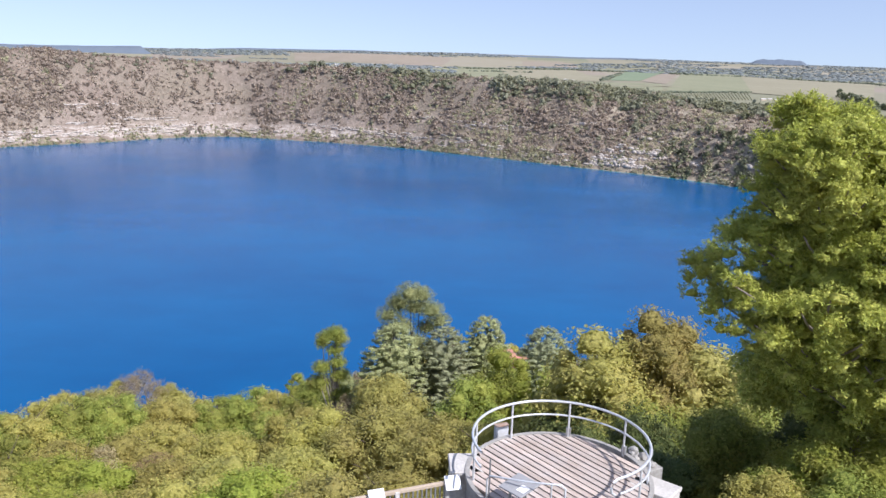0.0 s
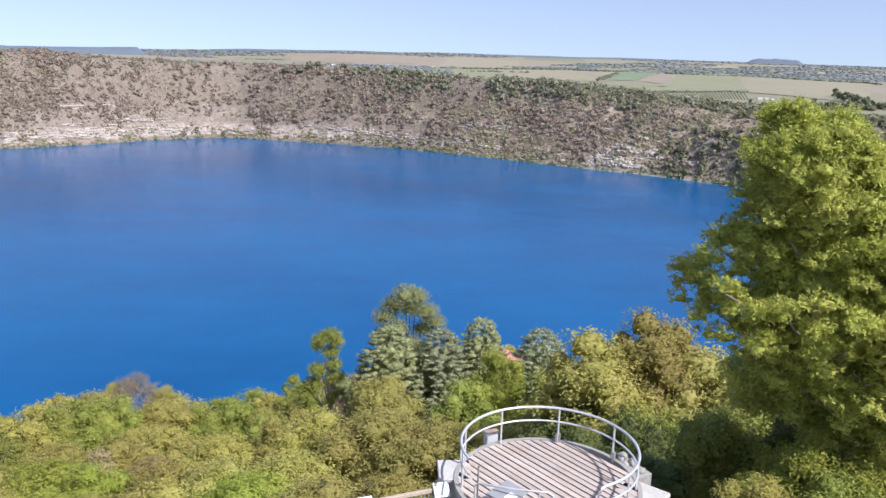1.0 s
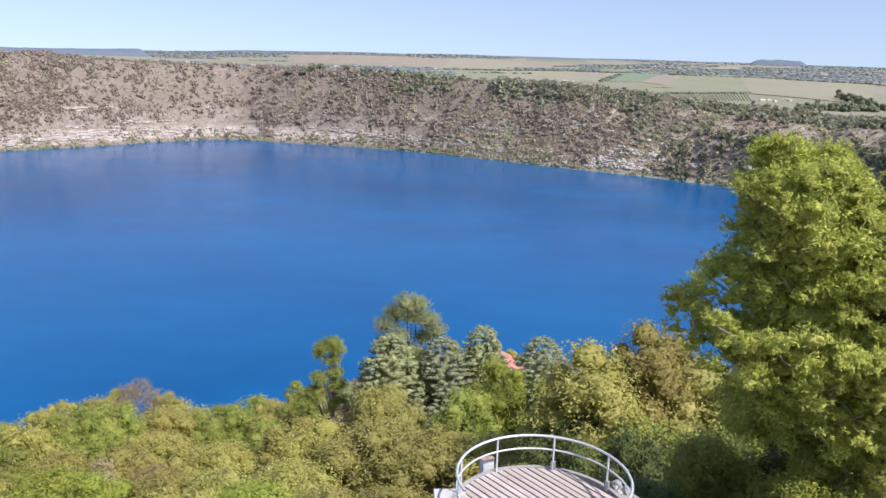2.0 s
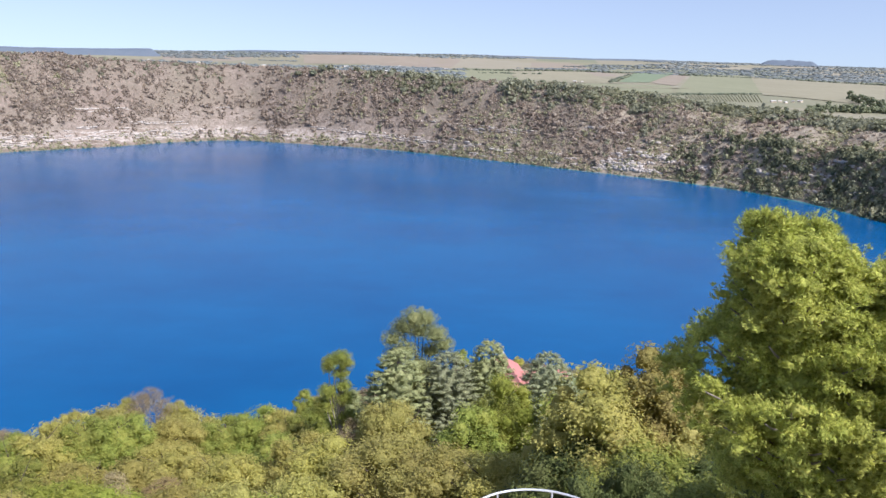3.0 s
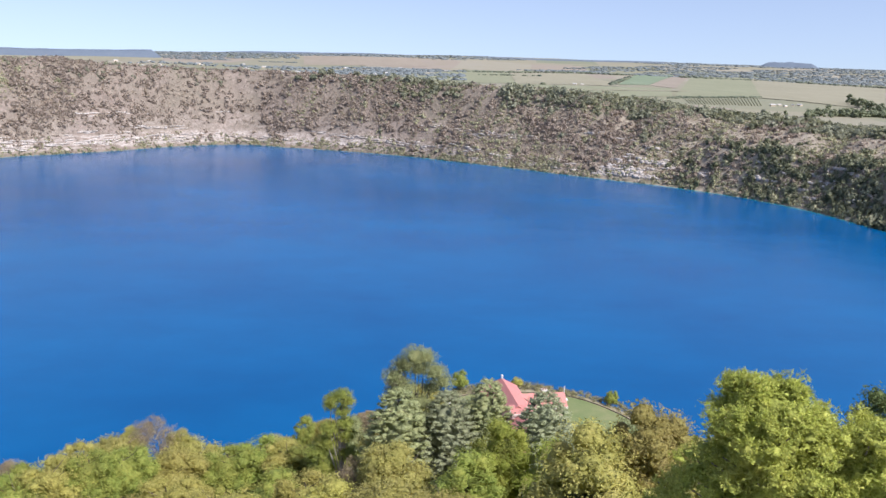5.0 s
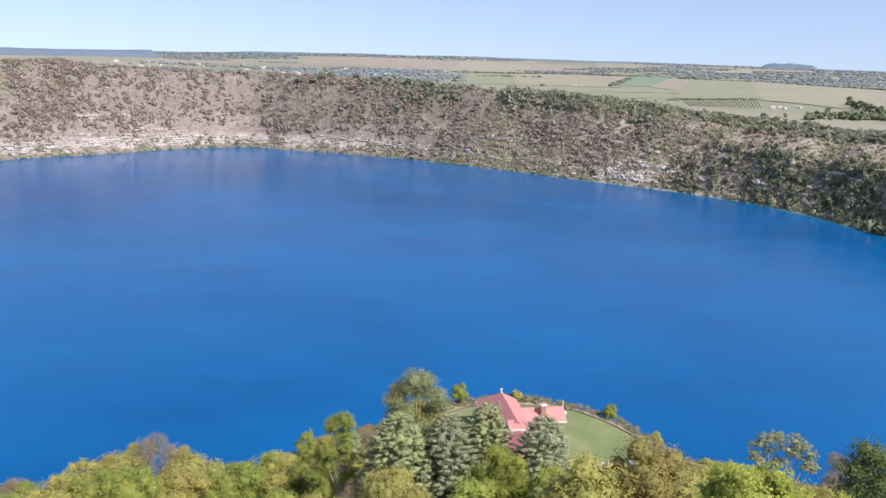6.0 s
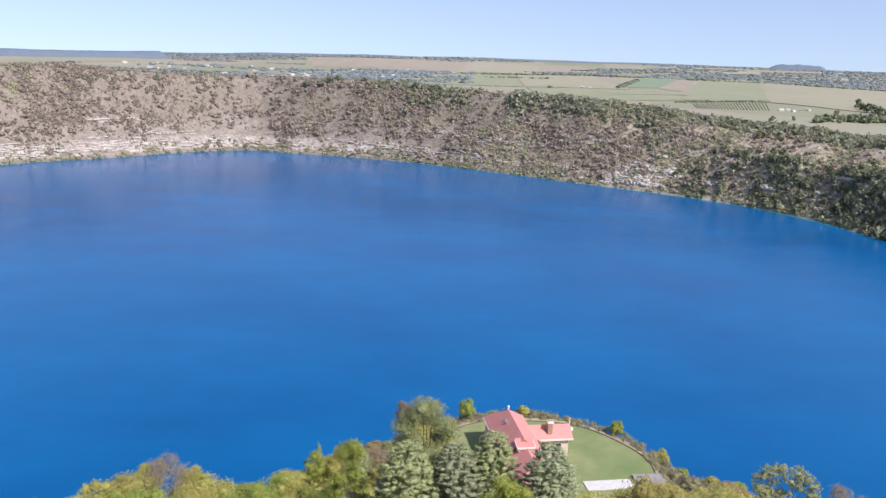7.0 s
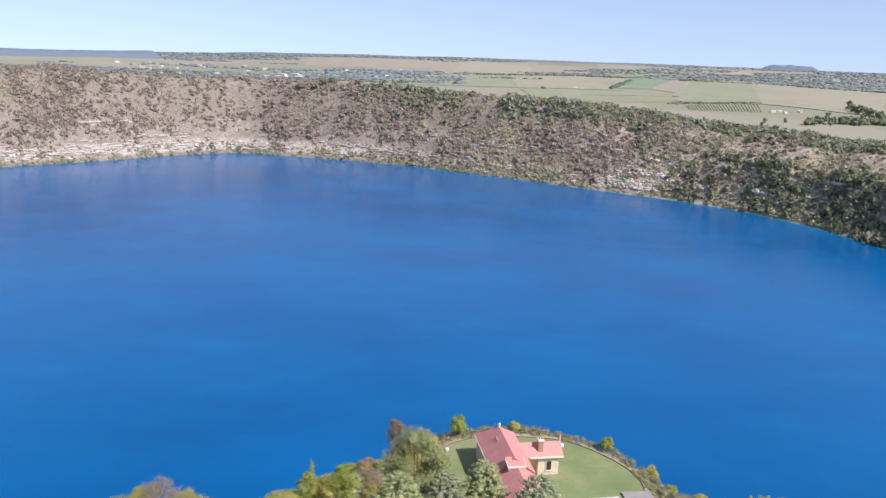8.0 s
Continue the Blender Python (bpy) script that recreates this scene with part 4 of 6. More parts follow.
# a shrub form added in place of a pale bare outcrop between the trees
dr = np.random.RandomState(50)
dz = ground_z(-32.4, 72.5) - 0.15
dry = thing("dry_shrub", -32.4, 72.5, dz, "straw-coloured shrub form standing in for a pale bare outcrop", "shrub")
mesh_object("stem", *limbs((64.6 - dz) * 0.7, 0.9, 8, 0.1, dr, 0.2, 0.9), pale_bark, dry)
mesh_object("crown", *crown(round_lobes(1.5, (64.6 - dz) * 0.25, 64.6 - dz, 12, dr, 0.8), 2600, 0.11, dr), straw_leaf, dry, "dry straw-coloured leaves")
bare_tree(45.6, 79.5, 73.4, 3.0, 49, "leafless brown-grey tree beside the open gum")
bare_tree(-10.0, 86.0, 64.5, 2.0, 43, "small leafless grey-brown tree beside the cedars")

# ---- scrub on the crater walls ----
tang = np.roll(shore, -1, 0) - np.roll(shore, 1, 0)
tang /= np.linalg.norm(tang, axis=1)[:, None]
outward = np.stack([tang[:, 1], -tang[:, 0]], 1)
outward *= np.sign((outward * (shore - LAKE)).sum(1))[:, None]
far_shore = np.where(shore[:, 1] > 420)[0]


def run_of(x, y):
    az = np.degrees(np.arctan2(x, y))
    return rim_height(az) / slope_grade(az)


def streak(x, y, d):
    """Noise drawn out down the slope, leaning a little along the shore."""
    s = np.arctan2(y - LAKE[1], x - LAKE[0]) * 560.0
    return value_noise((s + 0.35 * d) / 17.0, d / 75.0 + 3.0) + 0.5 * value_noise((s + 0.35 * d) / 7.0 + 50, d / 30.0)


def scatter_scrub(n, seed, d0, d1, density, small, big, power, mat, name, label, sub=1, flat=0.75, fringe=24, core=1, past=12.0):
    """Ragged leafy clumps on the crater wall from d0 to d1 metres from the water, or about the rim if d1 is None, as one object."""
    r = np.random.RandomState(seed)
    m_ = n * 6
    k = r.choice(far_shore, m_)
    base = shore[k] + r.normal(0, 4, (m_, 2))
    reach = run_of(shore[k, 0], shore[k, 1])
    d = d0 + (d1 - d0) * r.rand(m_) if d1 is not None else reach + r.uniform(-16, d0, m_)
    x, y = (base + outward[k] * d[:, None]).T
    true_d = shore_distance(x, y)
    az = np.degrees(np.arctan2(x, y))
    keep = (r.rand(m_) < density(x, y, true_d, az)) & (true_d > 0.4) & (np.abs(az) < 34)
    if d1 is not None:
        keep &= true_d < run_of(x, y) + past
    x, y = x[keep][:n], y[keep][:n]
    s = small + (big - small) * r.rand(len(x)) ** power
    if sub > 1:
        x, y, s = np.repeat(x, sub), np.repeat(y, sub), np.repeat(s, sub)
        x, y = x + r.normal(0, 0.8, len(x)) * s, y + r.normal(0, 0.8, len(x)) * s
        s = s * r.uniform(0.4, 1.0, len(x))
    z = height(x, y)
    lob = np.c_[x, y, z + 0.3 * s, s * r.uniform(0.75, 1.25, len(x)), s * r.uniform(0.75, 1.25, len(x)), s * flat * r.uniform(0.7, 1.25, len(x))]
    u = on_sphere(len(lob) * fringe, r)
    u[:, 2] = np.abs(u[:, 2]) * 1.2 - 0.2
    rep_ = np.repeat(lob, fringe, 0)
    spot = rep_[:, :3] + u * rep_[:, 3:] * r.uniform(0.5, 1.15, (len(u), 1))
    body = leaf_tris(spot, u + np.array([0, 0, 0.4]), (0.36 if core else 0.5) * rep_[:, 3:4], r, 0.7, 0.75)
    if core:
        body = joined([as_tris(cores(lob, core, 0.4, 0.72, r)), body])
    return tagged(mesh_object(name, *body, mat), label, "shrubs", kind="stuff")


def field(x, y, a, b_):
    return fbm(x, y, a, 3) + 0.7 * fbm(x + 300, y, b_, 2)


left = lambda az: smoothstep(-4, -8, az)
mid_part = lambda az: smoothstep(-8, -4, az) * smoothstep(9, 4, az)
right_part = lambda az: smoothstep(4, 9, az)
rock_zone = lambda d, az: smoothstep(30, 22, d) * smoothstep(4, 8, d) * smoothstep(1, -4, az)
brown_d = lambda x, y, d, az: np.clip(0.62 * left(az) + 0.5 * mid_part(az) - 0.02 * right_part(az) + 1.3 * streak(x, y, d) + 1.1 * field(x, y, 60, 20) + 0.25 * smoothstep(45, 90, d) - 0.75 * rock_zone(d, az), 0, 1)
dry_d = lambda x, y, d, az: np.clip(0.45 + 1.2 * streak(x + 30, y, d) + 1.2 * field(x + 50, y, 50, 16) - 0.55 * rock_zone(d, az), 0, 1)
olive_d = lambda x, y, d, az: np.clip(-0.5 * left(az) + 0.2 * mid_part(az) + 0.2 * right_part(az) + 1.4 * streak(x + 90, y, d) + 1.2 * field(x + 900, y, 80, 24) - 0.6 * rock_zone(d, az), 0, 1)
dark_d = lambda x, y, d, az: np.clip(-0.25 - 0.45 * left(az) + 0.05 * mid_part(az) + 0.05 * right_part(az) + 0.15 * smoothstep(60, 90, d) + 1.3 * streak(x + 200, y, d) + field(x + 400, y + 70, 70, 30), 0, 1)
foot_d = lambda x, y, d, az: np.clip((0.38 * smoothstep(15.0, 16.5, az) + 0.4 * smoothstep(19, 22, az)) * smoothstep(58, 32, d) * (0.8 + 1.0 * field(x + 40, y, 40, 15)), 0, 1)
scatter_scrub(17000, 51, 4, 150, lambda x, y, d, az: 0.25 + 0.75 * dry_d(x, y, d, az), 0.5, 1.5, 1.5, scrub_grey, "dry_tufts", "low grey-brown dry tufts on the crater wall", 1, 0.75, 7, 0)
scatter_scrub(7500, 52, 4, 150, olive_d, 0.6, 1.7, 1.4, scrub_olive, "olive_tufts", "low olive tufts on the crater wall", 1, 0.75, 9, 0)
scatter_scrub(2600, 53, 8, 150, brown_d, 1.2, 4.4, 1.6, scrub_brown, "brown_bushes", "dull grey-brown bushes in patches on the crater wall", 3, 0.95, 26)
scatter_scrub(1100, 59, 8, 150, dry_d, 1.0, 3.4, 1.5, scrub_grey, "dry_bushes", "soft pale brown bushes on the crater wall", 3, 0.9, 24)
scatter_scrub(1150, 54, 6, 150, olive_d, 1.0, 3.0, 1.6, scrub_olive, "green_bushes", "larger olive-green bushes on the crater wall", 3, 0.95, 24)
scatter_scrub(600, 55, 6, 150, dark_d, 1.2, 3.6, 1.6, scrub_dark, "dark_bushes", "dark green bushes and small trees on the crater wall", 3, 1.05, 24)
scatter_scrub(1300, 60, 3, 80, foot_d, 1.8, 4.6, 1.3, wall_tree, "wall_trees", "dark green trees low on the crater wall", 3, 1.4, 26)
scatter_scrub(700, 61, 3, 80, foot_d, 1.6, 3.8, 1.3, scrub_olive, "olive_wall_trees", "olive trees low on the crater wall", 3, 1.3, 26)
rim_l = lambda x, y, d, az: np.clip(0.55 * smoothstep(4, -2, az) + 0.35 + 1.0 * field(x, y, 50, 20), 0, 1)
rim_r = lambda x, y, d, az: smoothstep(-7, -3, az) * np.clip(0.75 + 1.0 * field(x, y, 50, 20), 0, 1)
scatter_scrub(300, 56, 24, None, rim_l, 1.4, 3.6, 1.3, scrub_dark, "rim_shrubs", "dark shrubs along the crater rim", 3, 0.85, 24)
scatter_scrub(300, 57, 22, None, rim_r, 2.6, 6.4, 1.3, scrub_dark, "rim_trees", "dark rounded trees along the crater rim", 5, 0.95, 28)
scatter_scrub(330, 64, 24, None, rim_r, 2.4, 5.8, 1.2, rim_leaf, "green_rim_trees", "green bushy trees along the crater rim", 5, 0.9, 28)
scatter_scrub(800, 58, 0.6, 10, lambda x, y, d, az: np.clip(0.5 + 1.6 * field(x, y, 30, 12), 0.1, 1), 0.9, 2.9, 1.4, scrub_olive, "shore_scrub", "green bushes along the waterline", 3, 0.85, 18)
scatter_scrub(300, 62, 0.6, 5, lambda x, y, d, az: np.clip(0.4 + 1.8 * field(x + 200, y, 30, 12), 0.1, 1), 0.8, 2.6, 1.3, scrub_dark, "dark_shore_scrub", "dark bushes along the waterline", 2, 0.9, 18)

# limestone ledges: broken level courses of pale rock low on the walls
kr = np.random.RandomState(63)
reach_d = np.linspace(1.0, 60.0, 60)
line = shore[far_shore]
probe_x = (line[:, 0:1] + outward[far_shore, 0:1] * reach_d).ravel()
probe_y = (line[:, 1:2] + outward[far_shore, 1:2] * reach_d).ravel()
probe_z = np.maximum.accumulate(height(probe_x, probe_y).reshape(len(line), -1), 1)
line_az = np.degrees(np.arctan2(line[:, 0], line[:, 1]))
line_s = np.arange(len(line)) * 3.0
courses = []
for level in np.arange(3.5, 42.0, 1.55):
    at_d = np.array([np.interp(level, probe_z[q], reach_d) for q in range(len(line))])
    low = smoothstep(25, 20, level) * smoothstep(4.0, 9.0, level)
    amount = (0.35 * smoothstep(1, -5, line_az) * low + 0.16 * smoothstep(-14, -20, line_az) * smoothstep(44, 30, level)
              + 0.5 * smoothstep(9.8, 11.0, line_az) * smoothstep(15.4, 14.6, line_az) * smoothstep(24, 17, level) * smoothstep(2, 5, level)
              + 0.30 * smoothstep(-5, -3, line_az) * smoothstep(9, 7, line_az) * smoothstep(17, 11, level) + 0.12 * smoothstep(15, 18, line_az) * smoothstep(30, 20, level))
    lie = 1.25 * value_noise(line_s / 38.0 + level * 0.21, np.full(len(line), level * 0.13)) + 0.8 * value_noise(line_s / 11.0 + level * 1.7, np.full(len(line), level))
    for q in np.where((amount + lie > 0.5) & (np.abs(line_az) < 34))[0]:
        courses.append((line[q, 0] + outward[far_shore[q], 0] * at_d[q], line[q, 1] + outward[far_shore[q], 1] * at_d[q], level, tang[far_shore[q], 0], tang[far_shore[q], 1]))
courses = np.array(courses)
n = len(courses)
v, f = core_template(2)
v = np.sign(v) * np.abs(v) ** 0.55
blocky = smoothstep(8.0, 10.0, np.degrees(np.arctan2(courses[:, 0], courses[:, 1])))
lx_, lw_, lh_ = kr.uniform(1.2, 4.6, n) * (1 - 0.25 * blocky), kr.uniform(0.7, 1.6, n), kr.uniform(0.35, 0.85, n) * (1 + 1.2 * blocky)
p = v[None] * (1 + kr.uniform(-0.22, 0.22, (n, len(v), 1)))
ca, sa = courses[:, 3:4], courses[:, 4:5]
turned = np.stack([p[..., 0] * lx_[:, None] * ca - p[..., 1] * lw_[:, None] * sa, p[..., 0] * lx_[:, None] * sa + p[..., 1] * lw_[:, None] * ca, p[..., 2] * lh_[:, None]], -1)
pv = turned + (courses[:, :3] + np.c_[kr.normal(0, 0.5, (n, 2)), kr.normal(0, 0.25, n)])[:, None]
tagged(mesh_object("limestone_ledges", pv.reshape(-1, 3), (f[None] + (np.arange(n) * len(v))[:, None, None]).reshape(-1, 4), limestone_mat),
       "broken pale limestone ledges low on the crater wall", "rocks", kind="stuff")

# ---- house on its terrace ----
def house():
    ob = thing("house", 14.1, 149.3, 37.5, "cream-walled house with steep red roofs on a lawn terrace", "house", turn=10.0)
    # main block: ridge along y, hipped at the lake end
    W, Y0, Y1, E, R = 4.45, -7.0, 11.0, 5.2, 8.8
    bm = box(bmesh.new(), -W + 0.45, W - 0.45, Y0 + 0.4, Y1 - 0.5, -0.6, E - 0.05)
    part("wall", bm, wall_mat, ob)
    def roof(name, pts, quads, thick=0.18):
        n = len(pts)
        v = [tuple(p) for p in pts] + [(p[0], p[1], p[2] - thick) for p in pts]
        f = [tuple(q) for q in quads] + [tuple(n + i_ for i_ in reversed(q)) for q in quads]
        edges = {}
        for q in quads:
            for a_, b2 in zip(q, list(q[1:]) + [q[0]]):
                edges[(a_, b2)] = 1
        for a_, b2 in list(edges):
            if (b2, a_) not in edges:
                f.append((b2, a_, a_ + n, b2 + n))
        return mesh_object(name, v, f, roof_mat, ob)
    roof("roof", [(-W, Y0, E), (W, Y0, E), (W, Y1, E), (-W, Y1, E), (0, Y0, R), (0, Y1 - 4.2, R)], [(1, 2, 5, 4), (3, 0, 4, 5), (2, 3, 5)])
    # gable wall of the main block towards the road, above the lower roof
    mesh_object("gable", [(-W + 0.4, Y0 + 0.35, E), (W - 0.4, Y0 + 0.35, E), (0, Y0 + 0.35, R - 0.25), (-W + 0.4, Y0 + 0.6, E), (W - 0.4, Y0 + 0.6, E), (0, Y0 + 0.6, R - 0.25)],
                [(0, 1, 2), (5, 4, 3), (0, 2, 5, 3), (1, 4, 5, 2), (0, 3, 4, 1)], wall_mat, ob)
    # boxed dormer on the ridge end
    dorm = part("dormer", box(bmesh.new(), -1.6, 1.6, Y0 - 1.5, Y0 + 0.9, 6.9, 7.75), trim_mat, ob)

    def lean(bm):
        for v in bm.verts:
            v.co.z += (v.co.y - Y0) * 0.22
        return bm

    part("dormer_roof", lean(box(bmesh.new(), -1.78, 1.78, Y0 - 1.7, Y0 + 1.2, 8.1, 8.22, 0.02)), roof_mat, dorm)
    part("fascia", lean(box(bmesh.new(), -1.86, 1.86, Y0 - 1.84, Y0 - 1.7, 7.9, 8.26, 0.02)), trim_mat, dorm)
    part("fascia", lean(box(bmesh.new(), -1.90, -1.78, Y0 - 1.7, Y0 + 0.6, 7.95, 8.26, 0.02)), trim_mat, dorm)
    part("fascia", lean(box(bmesh.new(), 1.78, 1.90, Y0 - 1.7, Y0 + 0.6, 7.95, 8.26, 0.02)), trim_mat, dorm)
    # lower block in front
    Yf = Y0 - 11.0
    bm = box(bmesh.new(), -4.0, 4.2, Yf + 0.5, Y0 + 0.3, -0.6, 4.55)
    part("wall", bm, wall_mat, ob)
    roof("roof", [(-4.42, Yf, 4.6), (4.7, Yf, 4.6), (4.7, Y0 + 0.2, 4.6), (-4.42, Y0 + 0.2, 4.6), (0.1, Yf + 3.6, 7.75), (0.1, Y0 + 0.2, 7.75)],
         [(1, 2, 5, 4), (3, 0, 4, 5), (0, 1, 4)])
    # side wing towards the sun
    bm = box(bmesh.new(), 7.4, 11.9, 1.2, 5.8, -0.6, 4.5)
    box(bm, 3.8, 7.5, 2.6, 5.8, -0.6, 4.5)
    part("wall", bm, wall_mat, ob, "sunlit cream wall of the side wing")
    roof("roof", [(4.0, 0.6, 4.5), (12.7, 0.6, 4.5), (12.7, 3.4, 6.6), (2.0, 3.4, 6.6), (12.7, 6.2, 4.5), (4.0, 6.2, 4.5)], [(0, 1, 2, 3), (3, 2, 4, 5)])
    mesh_object("gable", [(11.9, 1.2, 4.5), (11.9, 5.8, 4.5), (11.9, 3.4, 6.4), (11.65, 1.2, 4.5), (11.65, 5.8, 4.5), (11.65, 3.4, 6.4)],
                [(0, 1, 2), (5, 4, 3), (0, 2, 5, 3), (1, 4, 5, 2), (0, 3, 4, 1)], wall_mat, ob)
    part("fascia", box(bmesh.new(), 5.4, 12.72, 0.48, 0.6, 4.15, 4.56, 0.02), trim_mat, ob, "pale fascia under the wing eave")
    part("fascia", box(bmesh.new(), -4.42, 4.7, Yf - 0.1, Yf, 4.3, 4.62, 0.02), trim_mat, ob)
    part("fascia", box(bmesh.new(), -W - 0.1, -W, Y0, Y1, E - 0.3, E + 0.03, 0.02), trim_mat, ob)
    w = part("window", box(bmesh.new(), 9.2, 10.3, 1.1, 1.22, 1.2, 3.3), glass_mat, ob, "dark tall sash window")
    bm = box(bmesh.new(), 9.08, 9.2, 1.04, 1.22, 1.05, 3.45)
    box(bm, 10.3, 10.42, 1.04, 1.22, 1.05, 3.45)
    box(bm, 9.2, 10.3, 1.04, 1.22, 3.3, 3.45)
    part("frame", bm, trim_mat, w)
    part("sill", box(bmesh.new(), 9.0, 10.5, 0.96, 1.22, 0.93, 1.05), trim_mat, w)
    bm = box(bmesh.new(), 7.4, 8.4, 1.5, 2.7, 4.8, 7.6)
    ch = part("chimney", bm, brick_mat, ob, "pale brick chimney with a capped top")
    part("cap", box(bmesh.new(), 7.25, 8.55, 1.35, 2.85, 7.6, 7.9, 0.05), trim_mat, ch)
    for q in (7.65, 8.15):
        bm = bmesh.new()
        bmesh.ops.create_cone(bm, cap_ends=True, segments=10, radius1=0.17, radius2=0.13, depth=0.5, matrix=pose(q, 2.1, 8.12))
        part("chimney_pot", bm, brick_mat, ch)
    fin = bmesh.new()
    bmesh.ops.create_cone(fin, cap_ends=True, segments=12, radius1=0.22, radius2=0.12, depth=0.5, matrix=pose(0, Y1 - 4.2, R + 0.2))
    bmesh.ops.create_uvsphere(fin, u_segments=12, v_segments=8, radius=0.27, matrix=pose(0, Y1 - 4.2, R + 0.6))
    part("finial", fin, white_mat, ob, "white ball finial on the ridge")
    fin = bmesh.new()
    bmesh.ops.create_cone(fin, cap_ends=True, segments=10, radius1=0.14, radius2=0.08, depth=1.5, matrix=pose(12.6, 3.4, 7.2))
    part("finial", fin, white_mat, ob, "slim white finial on the wing gable")
    for q in (0.0, 0.75):
        bm = box(bmesh.new(), -1.5, -1.1, 2.2 + q * 1.6, 2.6 + q * 1.6, 7.4, 8.2, 0.03)
        part("vent", bm, grey_roof, ob, "small dark roof vent")
    return ob


house()

# lawn terrace with its kerb and hedge
a = np.linspace(0, 2 * np.pi, 120, endpoint=False)
lr = 24.0 + 0.5 * np.sin(3 * a) + 0.3 * np.sin(7 * a)
lx, ly = 18.5 + np.cos(a) * lr, 146.0 + np.sin(a) * lr
rings = [0.0, 0.35, 0.7, 1.0]
lv = np.concatenate([np.c_[18.5 + (lx - 18.5) * q, 146 + (ly - 146) * q, np.full(120, 37.5) - 0.12 * (q == 1.0)] for q in rings[1:]] + [[[18.5, 146.0, 37.5]]])
lf = [(k, (k + 1) % 120, 360) for k in range(120)] + [(o + k, o + 120 + k, o + 120 + (k + 1) % 120, o + (k + 1) % 120) for o in (0, 120) for k in range(120)]
vr = np.concatenate([18.5 + (lx - 18.5) * q for q in (0.99, 1.08, 1.2)]), np.concatenate([146 + (ly - 146) * q for q in (0.99, 1.08, 1.2)])
vz = np.concatenate([np.full(120, 37.30), np.full(120, 37.34), height(vr[0][240:], vr[1][240:]) - 0.3])
verge = mesh_object("verge", np.c_[vr[0], vr[1], vz], [(o + k, o + 120 + k, o + 120 + (k + 1) % 120, o + (k + 1) % 120) for o in (0, 120) for k in range(120)], verge_mat, smooth=True)
tagged(verge, "strip of dry tan grass round the lawn", "ground", kind="structure")
tagged(mesh_object("lawn", lv, lf, lawn_mat), "mown green lawn with drier patches round the house", "lawn", kind="structure")
kv, kf = tube(np.c_[18.5 + (lx - 18.5) * 1.012, 146 + (ly - 146) * 1.012, np.full(120, 37.42)], 0.10, 6, True)
tagged(mesh_object("kerb", kv, kf, bark_mat), "low dark stone edging round the lawn", "edging", kind="structure")

hr = np.random.RandomState(61)
n = 300
ha = np.radians(hr.uniform(-20, 165, n))
lob = [(18.5 + np.cos(t) * q, 146 + np.sin(t) * q, 37.2 + hr.uniform(0.0, 0.35), s, s, s * 0.6) for t, q, s in zip(ha, hr.uniform(25.0, 28.6, n), hr.uniform(0.35, 0.85, n))]
hv, hf = crown(lob, 34000, 0.12, hr)
tagged(mesh_object("hedge", hv, hf, hedge_leaf), "ragged low hedge along the terrace edge", "hedge", kind="stuff")
n = 160
ha = np.radians(hr.uniform(-40, 150, n))
lob = [(18.5 + np.cos(t) * q, 146 + np.sin(t) * q, ground_z(18.5 + np.cos(t) * q, 146 + np.sin(t) * q) + 0.2, s, s, s * 0.6) for t, q, s in zip(ha, hr.uniform(28.0, 35, n), hr.uniform(0.6, 1.5, n))]
hv, hf = crown(lob, 12000, 0.18, hr)
tagged(mesh_object("dry_scrub", hv, hf, hedge_leaf), "dry brown scrub below the terrace hedge", "shrubs", kind="stuff")

for k, (x, y, top, wide, mat) in enumerate([(38.2, 164.5, 41.0, 0.35, green_leaf), (46.5, 155.5, 38.9, 0.35, olive_leaf), (49.5, 150.5, 37.2, 0.3, green_leaf), (53.5, 144.0, 36.0, 0.35, olive_leaf),
                                            (57.0, 140.0, 34.5, 0.4, green_leaf), (4.5, 170.0, 42.5, 0.45, green_leaf), (18.0, 173.0, 39.8, 0.3, olive_leaf), (61.0, 136.0, 33.5, 0.4, olive_leaf)]):
    copy_plant(olive_a, x, y, top, OA, k * 83, wide, mat, "small round shrub on the terrace edge")
for k, (x, y, top, wide, mat) in enumerate([(-4.0, 147.0, 49.2, 1.15, olive_leaf), (-9.5, 146.0, 44.0, 0.9, gum_leaf), (-1.0, 143.0, 45.0, 0.8, gum_leaf), (-20.0, 158.0, 35.5, 0.7, lime_leaf),
                                            (-24.5, 156.0, 33.0, 0.7, lime_leaf), (-15.0, 154.0, 36.0, 0.6, brown_leaf), (-33.0, 152.0, 30.0, 0.7, brown_leaf), (-13.0, 140.0, 41.0, 0.8, olive_leaf),
                                            (-21.0, 140.0, 39.0, 0.9, olive_leaf), (-29.0, 140.0, 36.0, 0.9, green_leaf)]):
    copy_plant(olive_a, x, y, top, OA, k * 71, wide, mat, "dark bushy tree beside the lawn" if k < 3 else "bushy tree below the lawn terrace")

# small conical tree below the lawn
cr = np.random.RandomState(66)
cz = ground_z(-28.5, 160.0) - 0.1
CH = 33.8 - cz
u = cr.rand(300)
lob = [(np.cos(t) * 0.3, np.sin(t) * 0.3, CH * (1 - q), 2.6 * q + 0.3, 2.6 * q + 0.3, CH * 0.13) for t, q in zip(cr.uniform(0, 6.3, 9), np.linspace(0.04, 0.8, 9))]
plant("conifer", -28.5, 160.0, "small pointed green conifer below the lawn", "tree", crown(lob, 4500, 0.13, cr), limbs(CH * 0.8, 1.0, 10, 0.12, cr), lime_leaf, bark_mat, "", cz)

